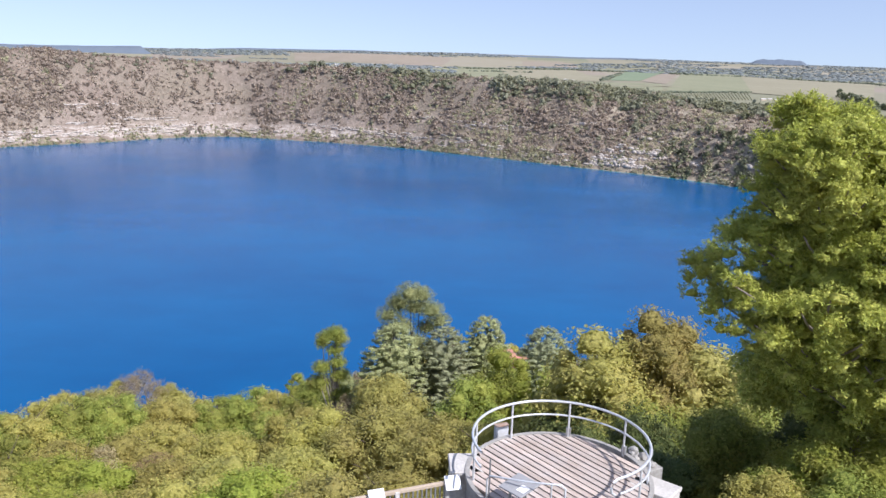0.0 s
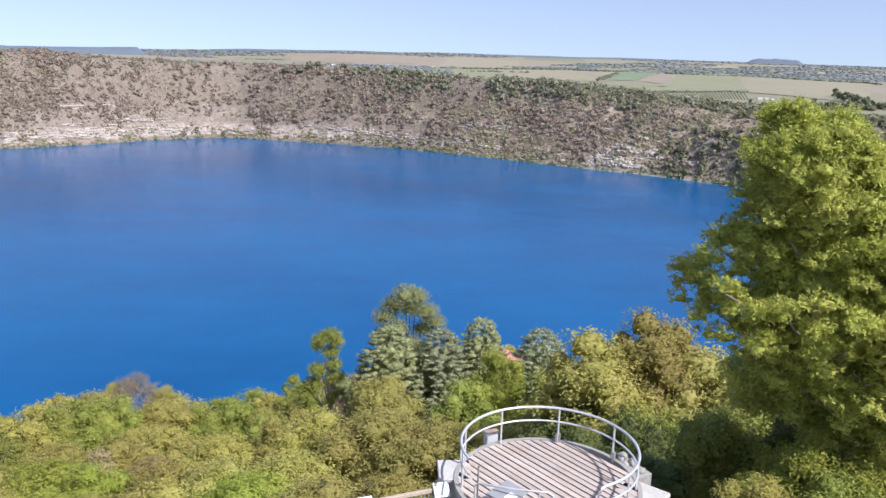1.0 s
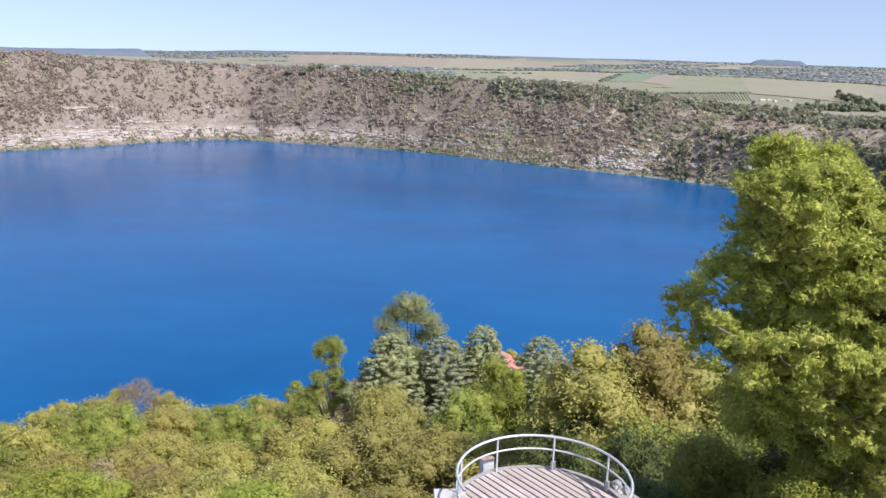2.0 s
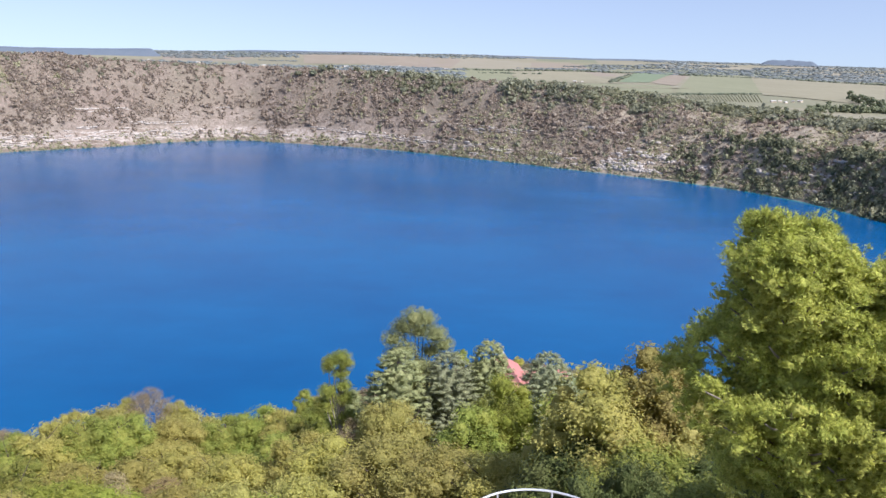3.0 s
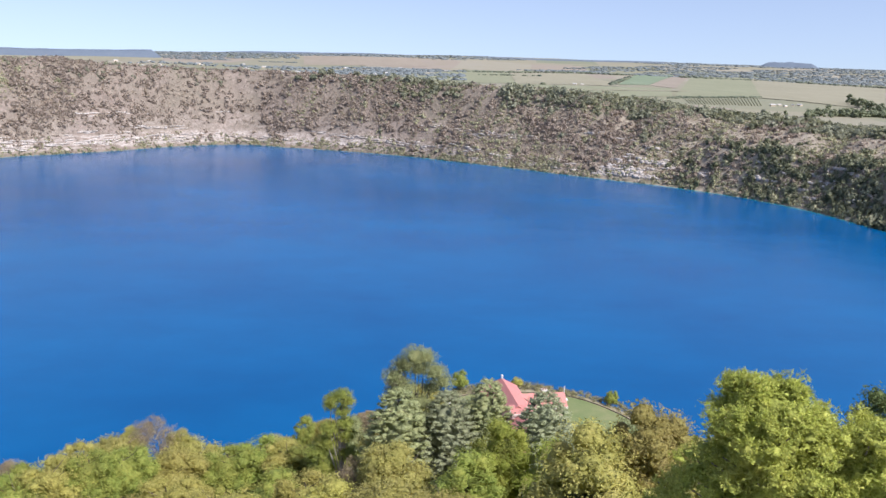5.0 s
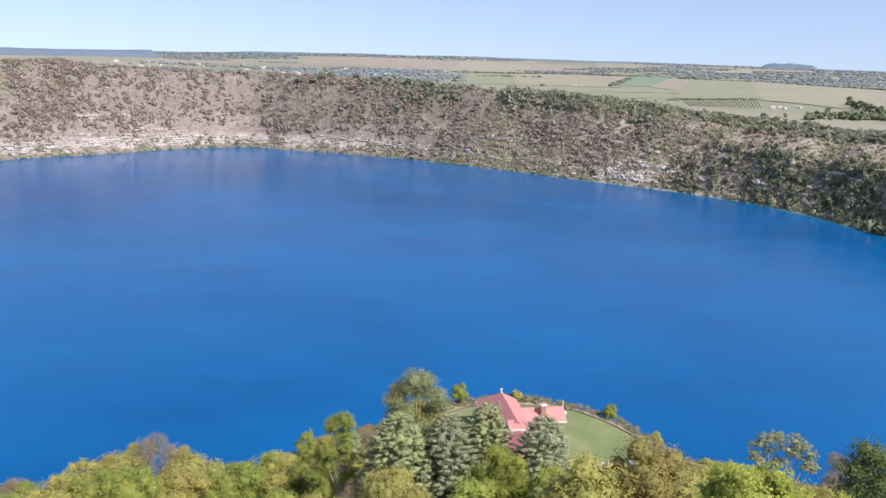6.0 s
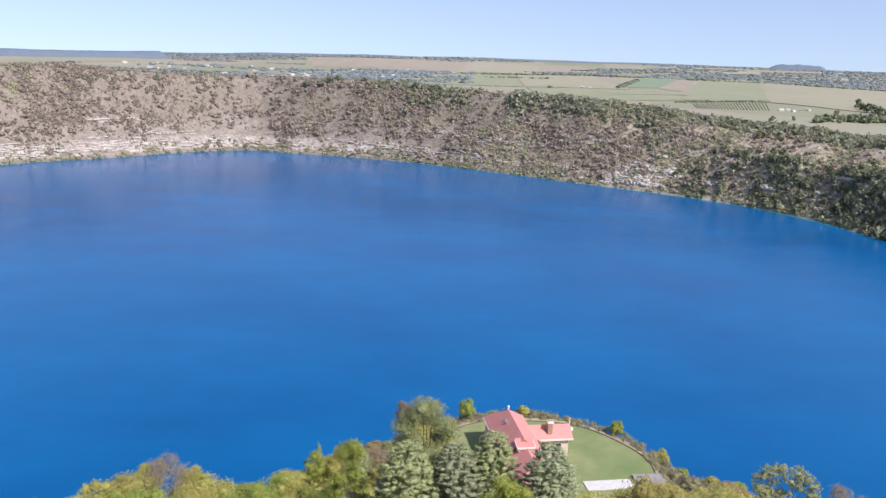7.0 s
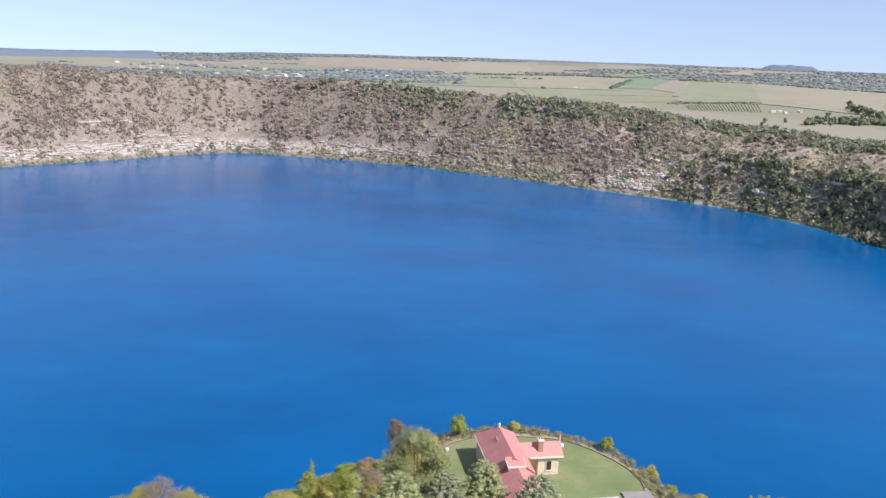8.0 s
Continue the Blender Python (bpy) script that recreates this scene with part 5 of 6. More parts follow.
# white outbuilding and grey-roofed shed at the lawn's near edge
shed = thing("outbuilding", 32.5, 141.5, 37.3, "long white-rendered garden wall and outbuilding below the lawn", "outbuilding", turn=10)
part("wall", box(bmesh.new(), -4.8, 4.6, -1.6, 1.6, -3.5, 0.2, 0.03), white_mat, shed)
part("coping", box(bmesh.new(), -4.95, 4.75, -1.75, 1.75, 0.2, 0.38, 0.03), stone_mat, shed)
shed = thing("shed", 41.0, 143.0, 37.3, "low shed with a grey weathered roof beside the lawn", "shed", turn=6)
part("wall", box(bmesh.new(), -2.6, 2.6, -2.6, 2.4, -3.0, -0.2), white_mat, shed)
bm = box(bmesh.new(), -3.0, 3.0, -3.0, 2.8, -0.2, 0.0, 0.03)
for v in bm.verts:
    v.co.z += 0.12 * (v.co.y + 3.0)
part("roof", bm, grey_roof, shed)
for k, (x, y) in enumerate([(1.9, 161.5), (28.2, 165.4)]):
    ob = thing("garden_stone", x, y, 37.5, "small white garden stone on the lawn", "stone", "stones on the lawn")
    bm = bmesh.new()
    bmesh.ops.create_icosphere(bm, subdivisions=2, radius=0.45, matrix=pose(0, 0, 0.2))
    for v in bm.verts:
        v.co *= 1 + 0.15 * noise.noise(v.co * 3 + Vector((k * 5, 0, 0)))
    part("boulder", bm, white_mat, ob)


# ---- lookout ----
LX, LY, LZ = 3.38, 19.23, 92.3
RAD = 2.31
lookout = thing("lookout_platform", LX, LY, LZ, "round concrete lookout with a timber deck and pale railing", "platform")
bm = bmesh.new()
bmesh.ops.create_cone(bm, cap_ends=True, segments=72, radius1=2.45, radius2=2.45, depth=4.0, matrix=pose(0, 0, -2.13))
part("drum", bm, concrete_mat, lookout, "weathered concrete drum")
v1, f1 = [], []
for k in range(96):
    t = 2 * np.pi * k / 96
    for q, zz in ((2.36, -0.13), (2.36, 0.03), (2.475, 0.03), (2.475, -0.13)):
        v1.append((np.cos(t) * q, np.sin(t) * q, zz))
    for e in range(4):
        f1.append((k * 4 + e, (k * 4 + 4) % 384 + e, (k * 4 + 4) % 384 + (e + 1) % 4, k * 4 + (e + 1) % 4))
mesh_object("rim", v1, f1, concrete_mat, lookout, "grey concrete rim round the deck")


def ring_pipe(r_, z, a0, a1, pipe, drop=0.0):
    t = np.radians(np.linspace(a0, a1, 72))
    p = np.c_[np.cos(t) * r_, np.sin(t) * r_, np.full(72, z)]
    return p


A0, A1 = -62.0, 203.0
top_line = ring_pipe(RAD, 1.08, A0, A1, 0.035)
end = lambda s: np.array([np.cos(radians(A0 - s)) * RAD, np.sin(radians(A0 - s)) * RAD])
low_end = np.array([[*end(3), 1.02], [*end(5), 0.85], [*end(4.5), 0.74], [*end(2), 0.66]])
mid_line = ring_pipe(RAD, 0.66, A0 + 2, A1, 0.028)
v, f = tube(np.concatenate([low_end[::-1], top_line]), 0.036, 10)
mesh_object("top_rail", v, f, rail_mat, lookout)
v, f = tube(mid_line, 0.028, 8)
mesh_object("mid_rail", v, f, rail_mat, lookout)
for ang_ in (-40, -8, 31, 75, 118, 160, 190):
    c, s = math.cos(radians(ang_)), math.sin(radians(ang_))
    v, f = tube([(c * RAD, s * RAD, -0.02), (c * RAD, s * RAD, 1.08)], 0.03, 8)
    post = mesh_object("post", v, f, rail_mat, lookout)
    if ang_ not in (31, 75):
        continue
    bm = box(bmesh.new(), -0.07, 0.07, -0.045, 0.045, 0.0, 0.26, 0.01)
    bmesh.ops.transform(bm, matrix=pose(c * (RAD + 0.02), s * (RAD + 0.02), 0.03, 0, 0, ang_ + 90), verts=bm.verts)
    part("base_bracket", bm, steel_mat, post)
# timber boards with open joints
BDIR = -52.0
PITCH = 0.218
nb = int(2 * 2.36 / PITCH)
c, s = math.cos(radians(BDIR)), math.sin(radians(BDIR))
for k in range(nb + 1):
    off = -2.30 + k * PITCH
    half_in = min(2.36 ** 2 - min(abs(off - 0.08), 2.35) ** 2, 2.36 ** 2 - min(abs(off + 0.08), 2.35) ** 2)
    if half_in <= 0.05:
        continue
    e0 = math.sqrt(max(2.355 ** 2 - (off - 0.08) ** 2, 0.01))
    e1 = math.sqrt(max(2.355 ** 2 - (off + 0.08) ** 2, 0.01))
    y0, y1 = -0.08, 0.08
    zt = 0.0 + 0.004 * (k % 3)
    vs = [(-e0, y0, -0.04), (e0, y0, -0.04), (e1, y1, -0.04), (-e1, y1, -0.04), (-e0, y0, zt), (e0, y0, zt), (e1, y1, zt), (-e1, y1, zt)]
    board = mesh_object("board", vs, [(3, 2, 1, 0), (4, 5, 6, 7), (0, 1, 5, 4), (1, 2, 6, 5), (2, 3, 7, 6), (3, 0, 4, 7)], board_mat, lookout)
    board.matrix_basis = pose(-s * off, c * off, 0.0, 0, 0, BDIR)

# stone parapet walls either side of the drum
def parapet(x, y, turn, length, thick, label):
    ob = thing("parapet_wall", x, y, LZ, label, "wall", "walls beside the lookout", turn)
    part("masonry", box(bmesh.new(), -length / 2, length / 2, -thick / 2, thick / 2, -2.6, -0.12, 0.02), stone_mat, ob)
    part("capstone", box(bmesh.new(), -length / 2 - 0.03, length / 2 + 0.03, -thick / 2 - 0.03, thick / 2 + 0.03, -0.12, 0.0, 0.02), stone_mat, ob)
    return ob


parapet(0.93, 19.78, 3, 0.84, 1.0, "short white stone wall with a flat cap beside the lookout")
parapet(5.85, 18.85, -40, 1.1, 0.75, "short white stone wall with a stained cap beside the lookout")
footing = thing("rubble_heap", 5.95, 20.55, LZ, "pale broken stones heaped on a low footing by the railing", "rubble", turn=-62)
part("footing", box(bmesh.new(), -0.55, 0.55, -0.28, 0.28, -3.2, -0.22, 0.02), concrete_mat, footing)
rr_ = random.Random(9)
for k in range(8):
    bm = bmesh.new()
    bmesh.ops.create_icosphere(bm, subdivisions=2, radius=rr_.uniform(0.07, 0.13), matrix=pose(rr_.uniform(-0.45, 0.45), rr_.uniform(-0.2, 0.2), -0.17 + 0.04 * (k % 3)))
    for v in bm.verts:
        v.co += v.normal * 0.05 * noise.noise(v.co * 9 + Vector((k * 3.0, 0, 0)))
    part("stone", bm, concrete_mat, footing)
cab = thing("service_box", 2.04, 21.72, LZ - 0.12, "pale grey metal box with a rusty lid beside the railing", "box", turn=20)
part("case", box(bmesh.new(), -0.20, 0.20, -0.09, 0.09, -3.4, 0.3, 0.015), plate_mat, cab)
part("lid", box(bmesh.new(), -0.22, 0.22, -0.11, 0.11, 0.3, 0.33, 0.01), grained("rusty_lid", (0.30, 0.17, 0.10), (0.50, 0.40, 0.33), 4.0, 0.8), cab, "rust-stained lid")

# sloping information panel on a stand
panel_mat = grained("grey_panel", (0.27, 0.27, 0.27), (0.36, 0.36, 0.36), 2.0, 0.6, relief=0.05)
panel = thing("information_panel", 2.16, 17.52, LZ, "sloping grey information panel with a white sheet on a steel stand", "sign", turn=50)
bm = box(bmesh.new(), -0.43, 0.43, -0.33, 0.33, 0.0, 0.05, 0.012)
bmesh.ops.transform(bm, matrix=pose(0, 0, 0.62, 6, 0, 0), verts=bm.verts)
board_ = part("board", bm, panel_mat, panel)
bm = box(bmesh.new(), -0.26, 0.04, -0.28, -0.06, 0.055, 0.06)
bmesh.ops.transform(bm, matrix=pose(0, 0, 0.62, 6, 0, 0), verts=bm.verts)
part("sheet", bm, paper_mat, board_, "white printed sheet")
for q in (-0.34, 0.34):
    part("leg", box(bmesh.new(), q - 0.03, q + 0.03, 0.0, 0.06, 0.0, 0.64), steel_mat, panel)
pole = thing("steel_post", 1.46, 17.95, LZ, "thin upright steel post on the deck", "post")
mesh_object("shaft", *tube([(0, 0, -0.02), (0, 0, 1.1)], 0.022, 8), steel_mat, pole)
hoop = thing("entry_rail", 2.88, 17.2, LZ, "short bent steel entry rail at the deck's edge", "railing")
v, f = tube([(-1.5, 0.5, -0.02), (-1.5, 0.5, 0.7), (-1.44, 0.47, 0.8), (-0.5, 0.1, 0.86), (0.22, -0.07, 0.9), (0.32, -0.09, 0.82), (0.33, -0.09, -0.02)], 0.026, 8)
mesh_object("hoop", v, f, rail_mat, hoop)
v, f = tube([(0.0, -0.03, -0.02), (0.0, -0.03, 0.88)], 0.022, 8)
mesh_object("post", v, f, rail_mat, hoop)

# path fence running down from the lookout
fence = thing("fence", -0.4, 18.7, LZ - 1.3, "timber-topped slatted fence with white sign plates", "fence", turn=22)
part("rail", box(bmesh.new(), -2.0, 1.0, -0.05, 0.05, 1.05, 1.15, 0.01), grained("tan_rail", (0.40, 0.31, 0.22), (0.58, 0.48, 0.36), 2.0), fence, "tan timber top rail")
part("rail", box(bmesh.new(), -2.0, 1.0, -0.03, 0.03, 0.15, 0.22, 0.01), steel_mat, fence)
for k in range(24):
    part("slat", box(bmesh.new(), -1.95 + k * 0.125, -1.91 + k * 0.125, -0.015, 0.015, 0.2, 1.06), steel_mat, fence)
for q in (-1.98, -0.5, 0.9):
    part("post", box(bmesh.new(), q - 0.06, q + 0.06, -0.06, 0.06, -0.3, 1.12, 0.01), stone_mat, fence)
for x, y, turn in ((0.58, 18.95, 15), (-1.35, 18.15, 20)):
    ob = thing("sign_plate", x, y, LZ - 0.25, "blank white sign plate fixed on the fence", "sign", "plates on the fence", turn)
    bm = box(bmesh.new(), -0.21, 0.21, -0.02, 0.02, -0.2, 0.2, 0.01)
    bmesh.ops.transform(bm, matrix=pose(0, 0, 0.1, -45, 0, 0), verts=bm.verts)
    part("plate", bm, paper_mat, ob)


# ---- the plain beyond the rim ----
def at(az, r):
    return math.sin(radians(az)) * r, math.cos(radians(az)) * r


fr = np.random.RandomState(71)


def draped(name, corners, mat, label, lift_=0.9, steps=26):
    """A paddock: a four-cornered sheet that follows the lie of the plain."""
    (ax, ay), (bx, by), (cx, cy), (dx, dy) = corners
    U, V = np.meshgrid(np.linspace(0, 1, steps), np.linspace(0, 1, steps), indexing="ij")
    X = (ax * (1 - U) + bx * U) * (1 - V) + (dx * (1 - U) + cx * U) * V
    Y = (ay * (1 - U) + by * U) * (1 - V) + (dy * (1 - U) + cy * U) * V
    i_, j_ = np.meshgrid(np.arange(steps - 1), np.arange(steps - 1), indexing="ij")
    f = np.stack([i_ * steps + j_, (i_ + 1) * steps + j_, (i_ + 1) * steps + j_ + 1, i_ * steps + j_ + 1], -1).reshape(-1, 4)[:, ::-1]
    Z = height(X.ravel(), Y.ravel()) + lift_
    return tagged(mesh_object(name, np.c_[X.ravel(), Y.ravel(), Z], f, mat, smooth=True), label, "field", kind="structure")


def paddock_mat(name, dark, light):
    return grained(name, dark, light, 0.008, 0.95, fine=7.0, relief=0.1, stretch=(1.6, 0.6, 1.0))


pasture_mat = paddock_mat("green_pasture", (0.165, 0.215, 0.12), (0.225, 0.265, 0.155))
plough_mat = paddock_mat("ploughed_earth", (0.26, 0.215, 0.15), (0.34, 0.28, 0.205))
grass_mat = paddock_mat("pale_pasture", (0.215, 0.22, 0.12), (0.285, 0.28, 0.165))
straw_mat = paddock_mat("straw_stubble", (0.25, 0.23, 0.14), (0.335, 0.30, 0.195))
pale_mat = paddock_mat("bleached_gravel", (0.55, 0.53, 0.48), (0.70, 0.68, 0.62))
draped("field_1", [(519, 2542), (797, 3564), (989, 3640), (619, 2556)], pasture_mat, "bright green paddock on the plain")
draped("field_2", [(621, 2546), (992, 3642), (1043, 3591), (628, 2294)], plough_mat, "brown ploughed paddock on the plain")
draped("field_3", [(510, 1854), (1048, 3580), (1254, 3435), (702, 1836)], grass_mat, "wide pale green pasture on the plain")
draped("field_4", [(700, 1838), (1252, 3436), (1420, 2678), (830, 1560)], straw_mat, "dry straw-coloured paddock on the plain", 1.2)
draped("field_5", [(-649, 3592), (-773, 4283), (-185, 4343), (-108, 3799)], plough_mat, "pinkish-brown fallow field on the plain")
draped("field_6", [(-1633, 2939), (-1909, 3440), (-1337, 3782), (-1226, 3463)], straw_mat, "pale straw paddock below the wooded hill")
draped("field_7", [(-157, 2249), (-26, 3406), (236, 3420), (182, 2300)], grass_mat, "pale green pasture on the plain")
draped("field_8", [(186, 2300), (240, 3420), (560, 3440), (505, 2400)], straw_mat, "dull straw paddock on the plain")
draped("field_9", [(180, 1700), (186, 2290), (612, 2280), (500, 1840)], grass_mat, "grassy paddock behind the crater rim", 0.7)
draped("field_10", [(-650, 2380), (-665, 2480), (-470, 2560), (-450, 2450)], pale_mat, "bleached gravel yard behind the crater rim")
draped("field_11", [(330, 1985), (345, 2030), (620, 2110), (600, 2060)], straw_mat, "bare straw track across the pasture", 1.4)


def wood_clumps(x, y, s, r, name, label, mat=hazed_wood, wide=1.0, detail=2, tall=0.8):
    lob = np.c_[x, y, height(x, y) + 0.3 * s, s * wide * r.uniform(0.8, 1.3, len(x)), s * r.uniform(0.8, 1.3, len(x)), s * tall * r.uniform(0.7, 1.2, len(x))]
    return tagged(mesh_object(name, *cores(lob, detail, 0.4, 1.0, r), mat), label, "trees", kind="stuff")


# woods: thick towards the horizon, in belts and groves nearer by on the town side
n = 26000
az = np.radians(fr.uniform(-34, 34, n))
rr = 2300 + 2450 * fr.rand(n) ** 0.8
x, y = np.sin(az) * rr, np.cos(az) * rr
azd = np.degrees(az)
wood = fbm(x * 0.55, y * 1.2 + 800, 420, 3)
near_limit = np.interp(azd, [-34, -5, 0, 6, 12, 20, 25, 34], [2300, 2300, 3350, 3400, 3600, 3500, 3100, 2900])
thick = smoothstep(0, 500, rr - near_limit) * smoothstep(-12, -6, azd) + smoothstep(3600, 4100, rr) * smoothstep(-6, -12, azd)
want = (wood > 0.27 - 0.31 * thick) & (rr > near_limit)
want &= ~((azd > -10.6) & (azd < -1.4) & (rr > 3560) & (rr < 4330)) & ~((azd < -19) & (rr > 3350) & (rr < 3900))
x, y, rr = x[want], y[want], rr[want]
# both sets take the leaf colour that has distance haze mixed in
wood_clumps(x, y, fr.uniform(2.6, 5.4, len(x)), fr, "far_woods", "woods and groves towards the horizon, distance haze in their colour", wide=3.2, detail=1, tall=0.55)
ta = np.radians(fr.uniform(-27, 1, 2600))
tr = fr.uniform(2350, 3500, 2600)
tx, ty = np.sin(ta) * tr, np.cos(ta) * tr
ok = fbm(tx, ty * 1.6, 220, 3) > 0.12
tx, ty = tx[ok], ty[ok]
wood_clumps(tx, ty, fr.uniform(3.0, 7.5, len(tx)), fr, "town_trees", "scattered trees among houses on the plain, haze in their colour", wide=1.3, detail=2, tall=0.7)
LINES = [  # azimuth and distance of both ends, count, size: shelter belts and clumps in the open paddocks
    (11.0, 2480, 12.3, 3250, 60, 7.0), (15.6, 3550, 17.0, 3600, 30, 8.0), (16.3, 3560, 21.0, 3450, 70, 5.0), (21.0, 3480, 28.5, 2950, 120, 6.0),
    (0.0, 3330, 7.0, 3480, 110, 6.5), (2.0, 3000, 6.5, 3080, 50, 5.0), (7.0, 3460, 12.6, 3600, 90, 6.5), (-16.0, 2420, -3.0, 2330, 150, 4.6), (-23.0, 2620, -17.0, 2560, 60, 6.0), (3.9, 1830, 4.1, 1840, 4, 6.0),
    (-4.2, 2300, 0.5, 2650, 50, 5.0), (6.4, 2330, 6.6, 2350, 4, 6.0)]
lx_, ly_, ls_ = [], [], []
for a0, r0, a1, r1, cnt, size_ in LINES:
    for k in range(cnt):
        t = fr.rand()
        p = at(a0 + (a1 - a0) * t + fr.normal(0, 0.06), r0 + (r1 - r0) * t + fr.normal(0, 16))
        lx_.append(p[0])
        ly_.append(p[1])
        ls_.append(size_ * fr.uniform(0.5, 1.1))
wood_clumps(np.array(lx_), np.array(ly_), np.array(ls_), fr, "shelter_belts", "dark shelter belts of trees between paddocks", belt_leaf, 1.2)


def far_grove(spots, name, label, mat, seed):
    """Trees of a grove: each a heap of ragged lobes over its own spot (x, y, height, radius)."""
    r = np.random.RandomState(seed)
    lob = []
    for x, y, h_, w_ in spots:
        z = ground_z(x, y)
        for k in range(9):
            q = r.rand()
            a = r.uniform(0, 2 * np.pi)
            o = w_ * (1 - 0.55 * q) * r.uniform(0.2, 0.9)
            s = w_ * r.uniform(0.3, 0.55)
            lob.append((x + np.cos(a) * o, y + np.sin(a) * o, z + h_ * (0.18 + 0.72 * q), s, s, s * 0.85))
    lob = np.array(lob)
    u = on_sphere(len(lob) * 26, r)
    rep_ = np.repeat(lob, 26, 0)
    body = leaf_tris(rep_[:, :3] + u * rep_[:, 3:] * r.uniform(0.5, 1.15, (len(u), 1)), u + np.array([0, 0, 0.4]), 0.34 * rep_[:, 3:4], r, 0.7, 0.75)
    return tagged(mesh_object(name, *joined([as_tris(cores(lob, 2, 0.4, 0.75, r)), body]), mat), label, "trees", kind="stuff")


grove = []
for k in range(90):
    t = fr.rand()
    grove.append((*at(23.6 + 5.6 * t, 1500 + 130 * t + fr.normal(0, 26)), fr.uniform(6, 13), fr.uniform(5, 9)))
for k in range(22):
    t = k / 21
    grove.append((*at(26.0 + 2.2 * t, 1900 - 260 * t + fr.normal(0, 10)), fr.uniform(14, 20), fr.uniform(5.5, 8)))
grove += [(*at(24.9, 1640), 14, 6), (*at(21.2, 1480), 8, 5), (*at(13.3, 1560), 9, 6), (*at(22.4, 1500), 7, 5), (*at(9.0, 1700), 8, 5)]
far_grove(grove, "tall_windbreak", "tall dark windbreak trees on the plain near the rim", wall_tree, 72)

# vineyard: rows of vines with a dark hedge behind them
vx, vy = [], []
for k in range(24):
    a0 = 16.4 + 4.5 * k / 23
    r0, r1 = 1700 + 20 * k / 23, 1830 + 130 * k / 23
    for q in np.linspace(0, 1, 44):
        p = at(a0 - 0.35 * q, r0 + (r1 - r0) * q)
        vx.append(p[0])
        vy.append(p[1])
wood_clumps(np.array(vx), np.array(vy), np.full(len(vx), 1.5), fr, "vineyard", "even green rows of a vineyard", rim_leaf, 0.75, 1, 0.8)
t = fr.rand(170)
hx, hy = np.sin(np.radians(14.9 + 5.9 * t)), np.cos(np.radians(14.9 + 5.9 * t))
hr_ = 1845 + 150 * t + fr.normal(0, 9, 170)
wood_clumps(hx * hr_, hy * hr_, fr.uniform(1.8, 3.2, 170), fr, "vineyard_hedge", "dark green hedge behind the vineyard rows", belt_leaf, 1.3)

# trees standing up on the rim
for k, (a_, r_, h_) in enumerate([(-9.0, 1060, 12), (-8.4, 1062, 10), (-9.6, 1058, 9), (-10.6, 1064, 8), (-6.6, 1050, 8), (-3.0, 1010, 10), (-1.5, 1000, 9), (4.4, 960, 9), (-28, 1100, 7), (-25, 1110, 7)]):
    x, y = at(a_, r_)
    copy_plant(olive_a, x, y, ground_z(x, y) + h_, OA, k * 50, 1.2, scrub_dark, "dark tree standing on the far crater rim")

# farm buildings, far off
def farmhouse():
    ob = thing("farm_building", *at(21.6, 1735), 0, "small pale farm building on the plain", "building", "farm buildings on the plain")
    ob.location.z = ground_z(ob.location.x, ob.location.y) - 0.3
    part("wall", box(bmesh.new(), -5, 5, -3, 3, 0, 2.6), wall_mat, ob)
    mesh_object("roof", [(-5.4, -3.4, 2.9), (5.4, -3.4, 2.9), (5.4, 3.4, 2.9), (-5.4, 3.4, 2.9), (-5.4, 0, 4.8), (5.4, 0, 4.8)],
                [(0, 1, 5, 4), (2, 3, 4, 5), (1, 2, 5), (3, 0, 4), (3, 2, 1, 0)], stone_mat, ob)
    return ob


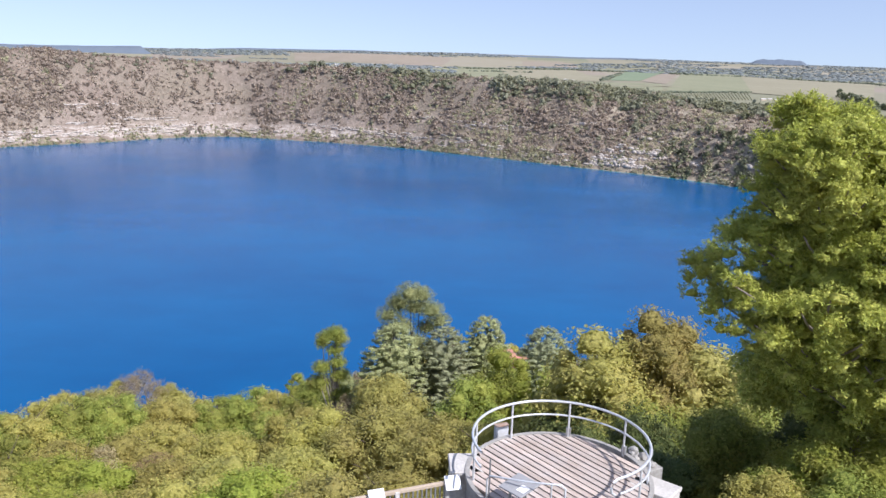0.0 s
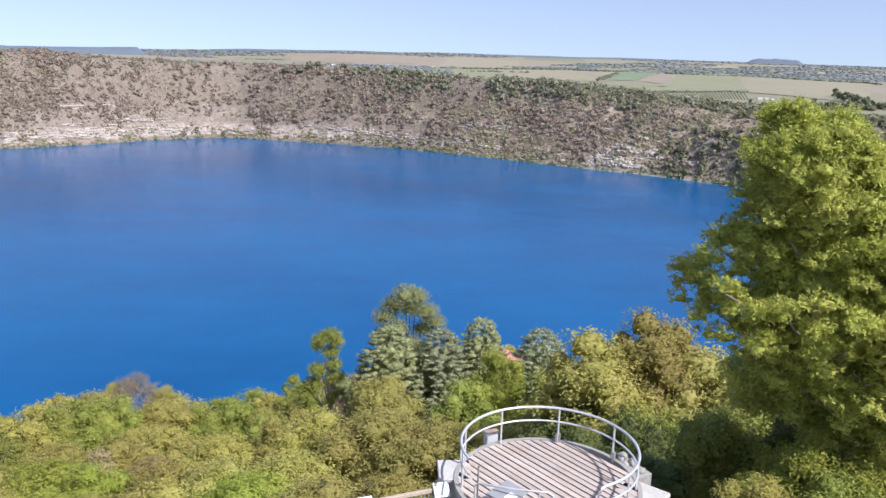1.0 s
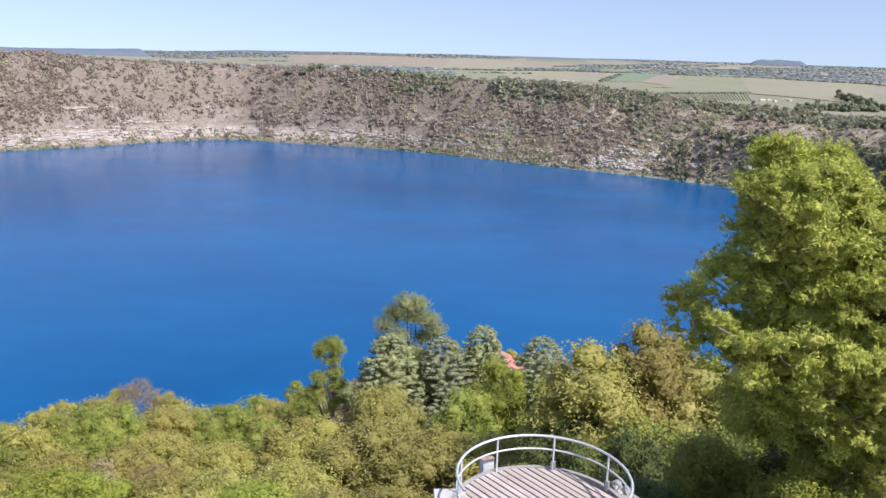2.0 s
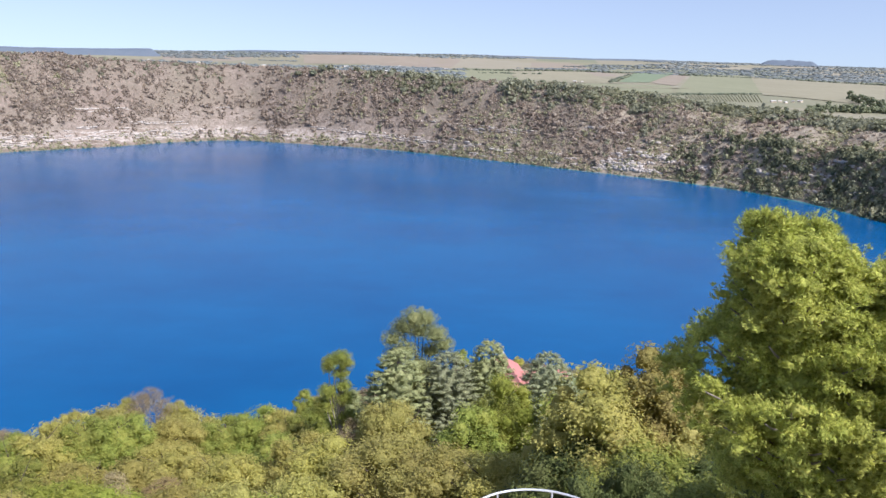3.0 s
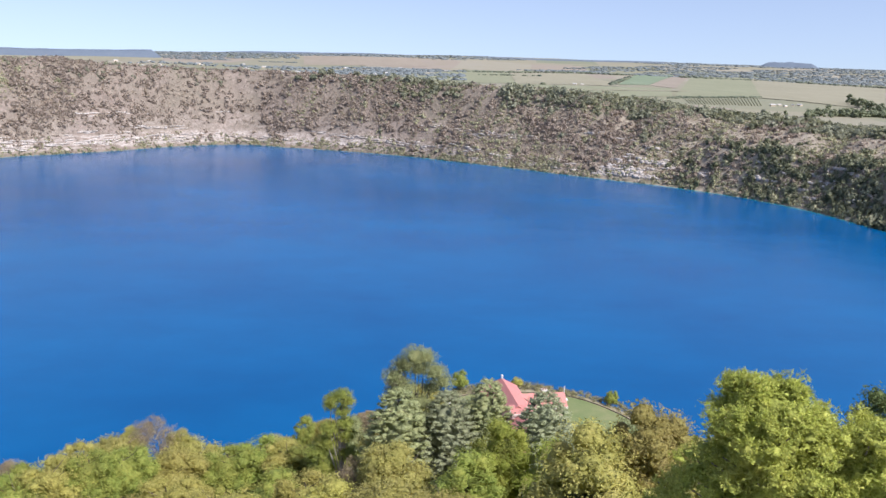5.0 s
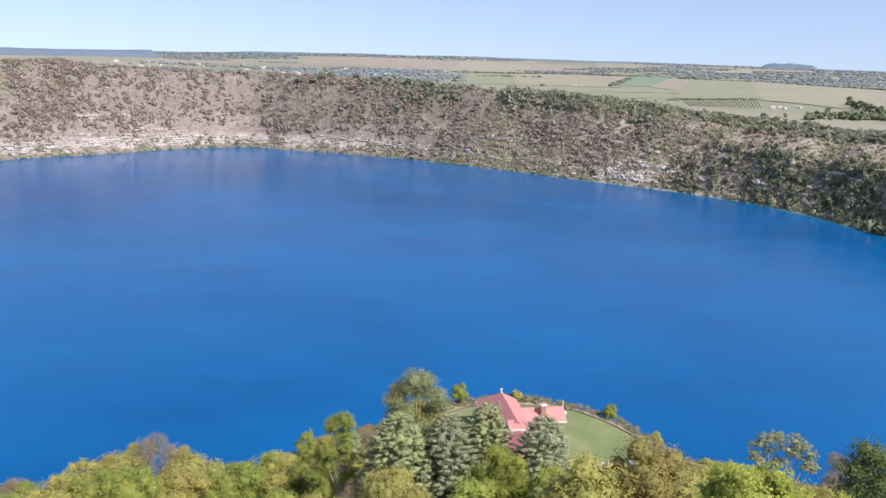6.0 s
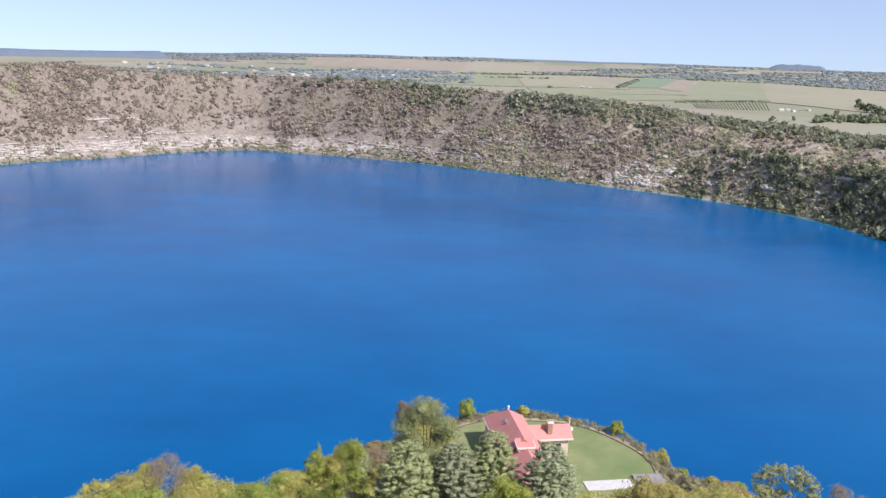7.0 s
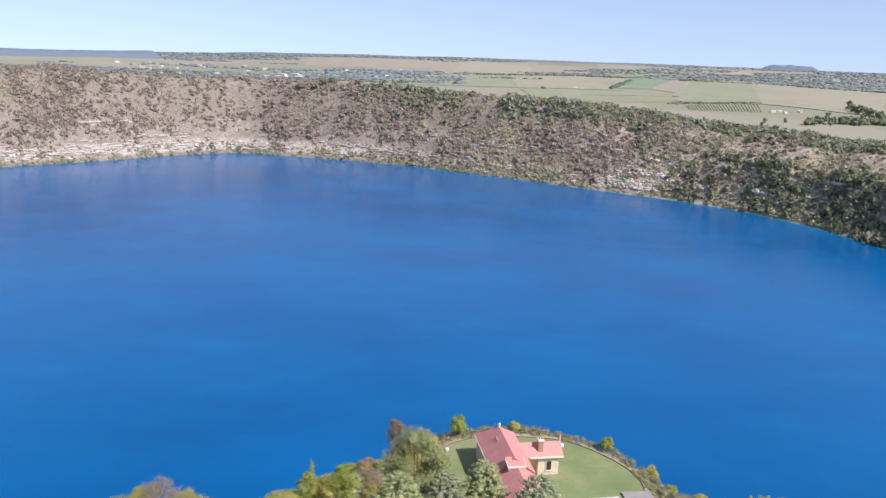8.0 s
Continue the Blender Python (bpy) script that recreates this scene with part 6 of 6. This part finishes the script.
fh = farmhouse()
for k, (a_, r_) in enumerate([(22.0, 1760), (22.35, 1728), (22.8, 1765), (23.2, 1780), (8.6, 2420), (9.1, 2440), (19.6, 3500), (20.4, 3480)]):
    x, y = at(a_, r_)
    copy_thing(fh, pose(x, y, ground_z(x, y) - 0.3, 0, 0, k * 37 % 180) @ Matrix.Scale(0.75 + 0.08 * (k % 5), 4))

hs_ = random.Random(77)
for k in range(34):
    x, y = at(hs_.uniform(-23, 0), hs_.uniform(2450, 3500))
    copy_thing(fh, pose(x, y, ground_z(x, y) - 0.3, 0, 0, hs_.uniform(0, 180)) @ Matrix.Scale(hs_.uniform(0.8, 1.7), 4))

# the low hills on the horizon
def hill(az, r, w, h, seed, label, edge=0.3):
    x0, y0 = at(az, r)
    ob = thing("hill", x0, y0, ground_z(x0, y0) - 4, label, "hill", turn=-az)
    u = np.linspace(-1, 1, 61)
    X, Y = np.meshgrid(u, np.linspace(-1, 1, 17), indexing="ij")
    Z = h * np.clip(smoothstep(1.0, edge, np.abs(X)) * (0.85 + 0.25 * fbm(X * 3 + seed, Y, 1.0, 3)), 0, 2) * smoothstep(1, 0.3, np.abs(Y))
    c_, s_ = math.cos(radians(-az)), math.sin(radians(-az))
    Z = Z + (height((x0 + c_ * X * w - s_ * Y * 130).ravel(), (y0 + s_ * X * w + c_ * Y * 130).ravel()) - ground_z(x0, y0)).reshape(Z.shape)
    i_, j_ = np.meshgrid(np.arange(60), np.arange(16), indexing="ij")
    f = np.stack([i_ * 17 + j_, (i_ + 1) * 17 + j_, (i_ + 1) * 17 + j_ + 1, i_ * 17 + j_ + 1], -1).reshape(-1, 4)
    mesh_object("rise", np.stack([X.ravel() * w, Y.ravel() * 130, Z.ravel()], 1), f, hazed_hill_mat, ob, smooth=True)
    return ob


# woods on the hills, lightened and blued in the colour to stand for haze
hazed_hill_mat = grained("hazed_wooded_hill", (0.115, 0.145, 0.18), (0.155, 0.185, 0.215), 0.02, 0.95)
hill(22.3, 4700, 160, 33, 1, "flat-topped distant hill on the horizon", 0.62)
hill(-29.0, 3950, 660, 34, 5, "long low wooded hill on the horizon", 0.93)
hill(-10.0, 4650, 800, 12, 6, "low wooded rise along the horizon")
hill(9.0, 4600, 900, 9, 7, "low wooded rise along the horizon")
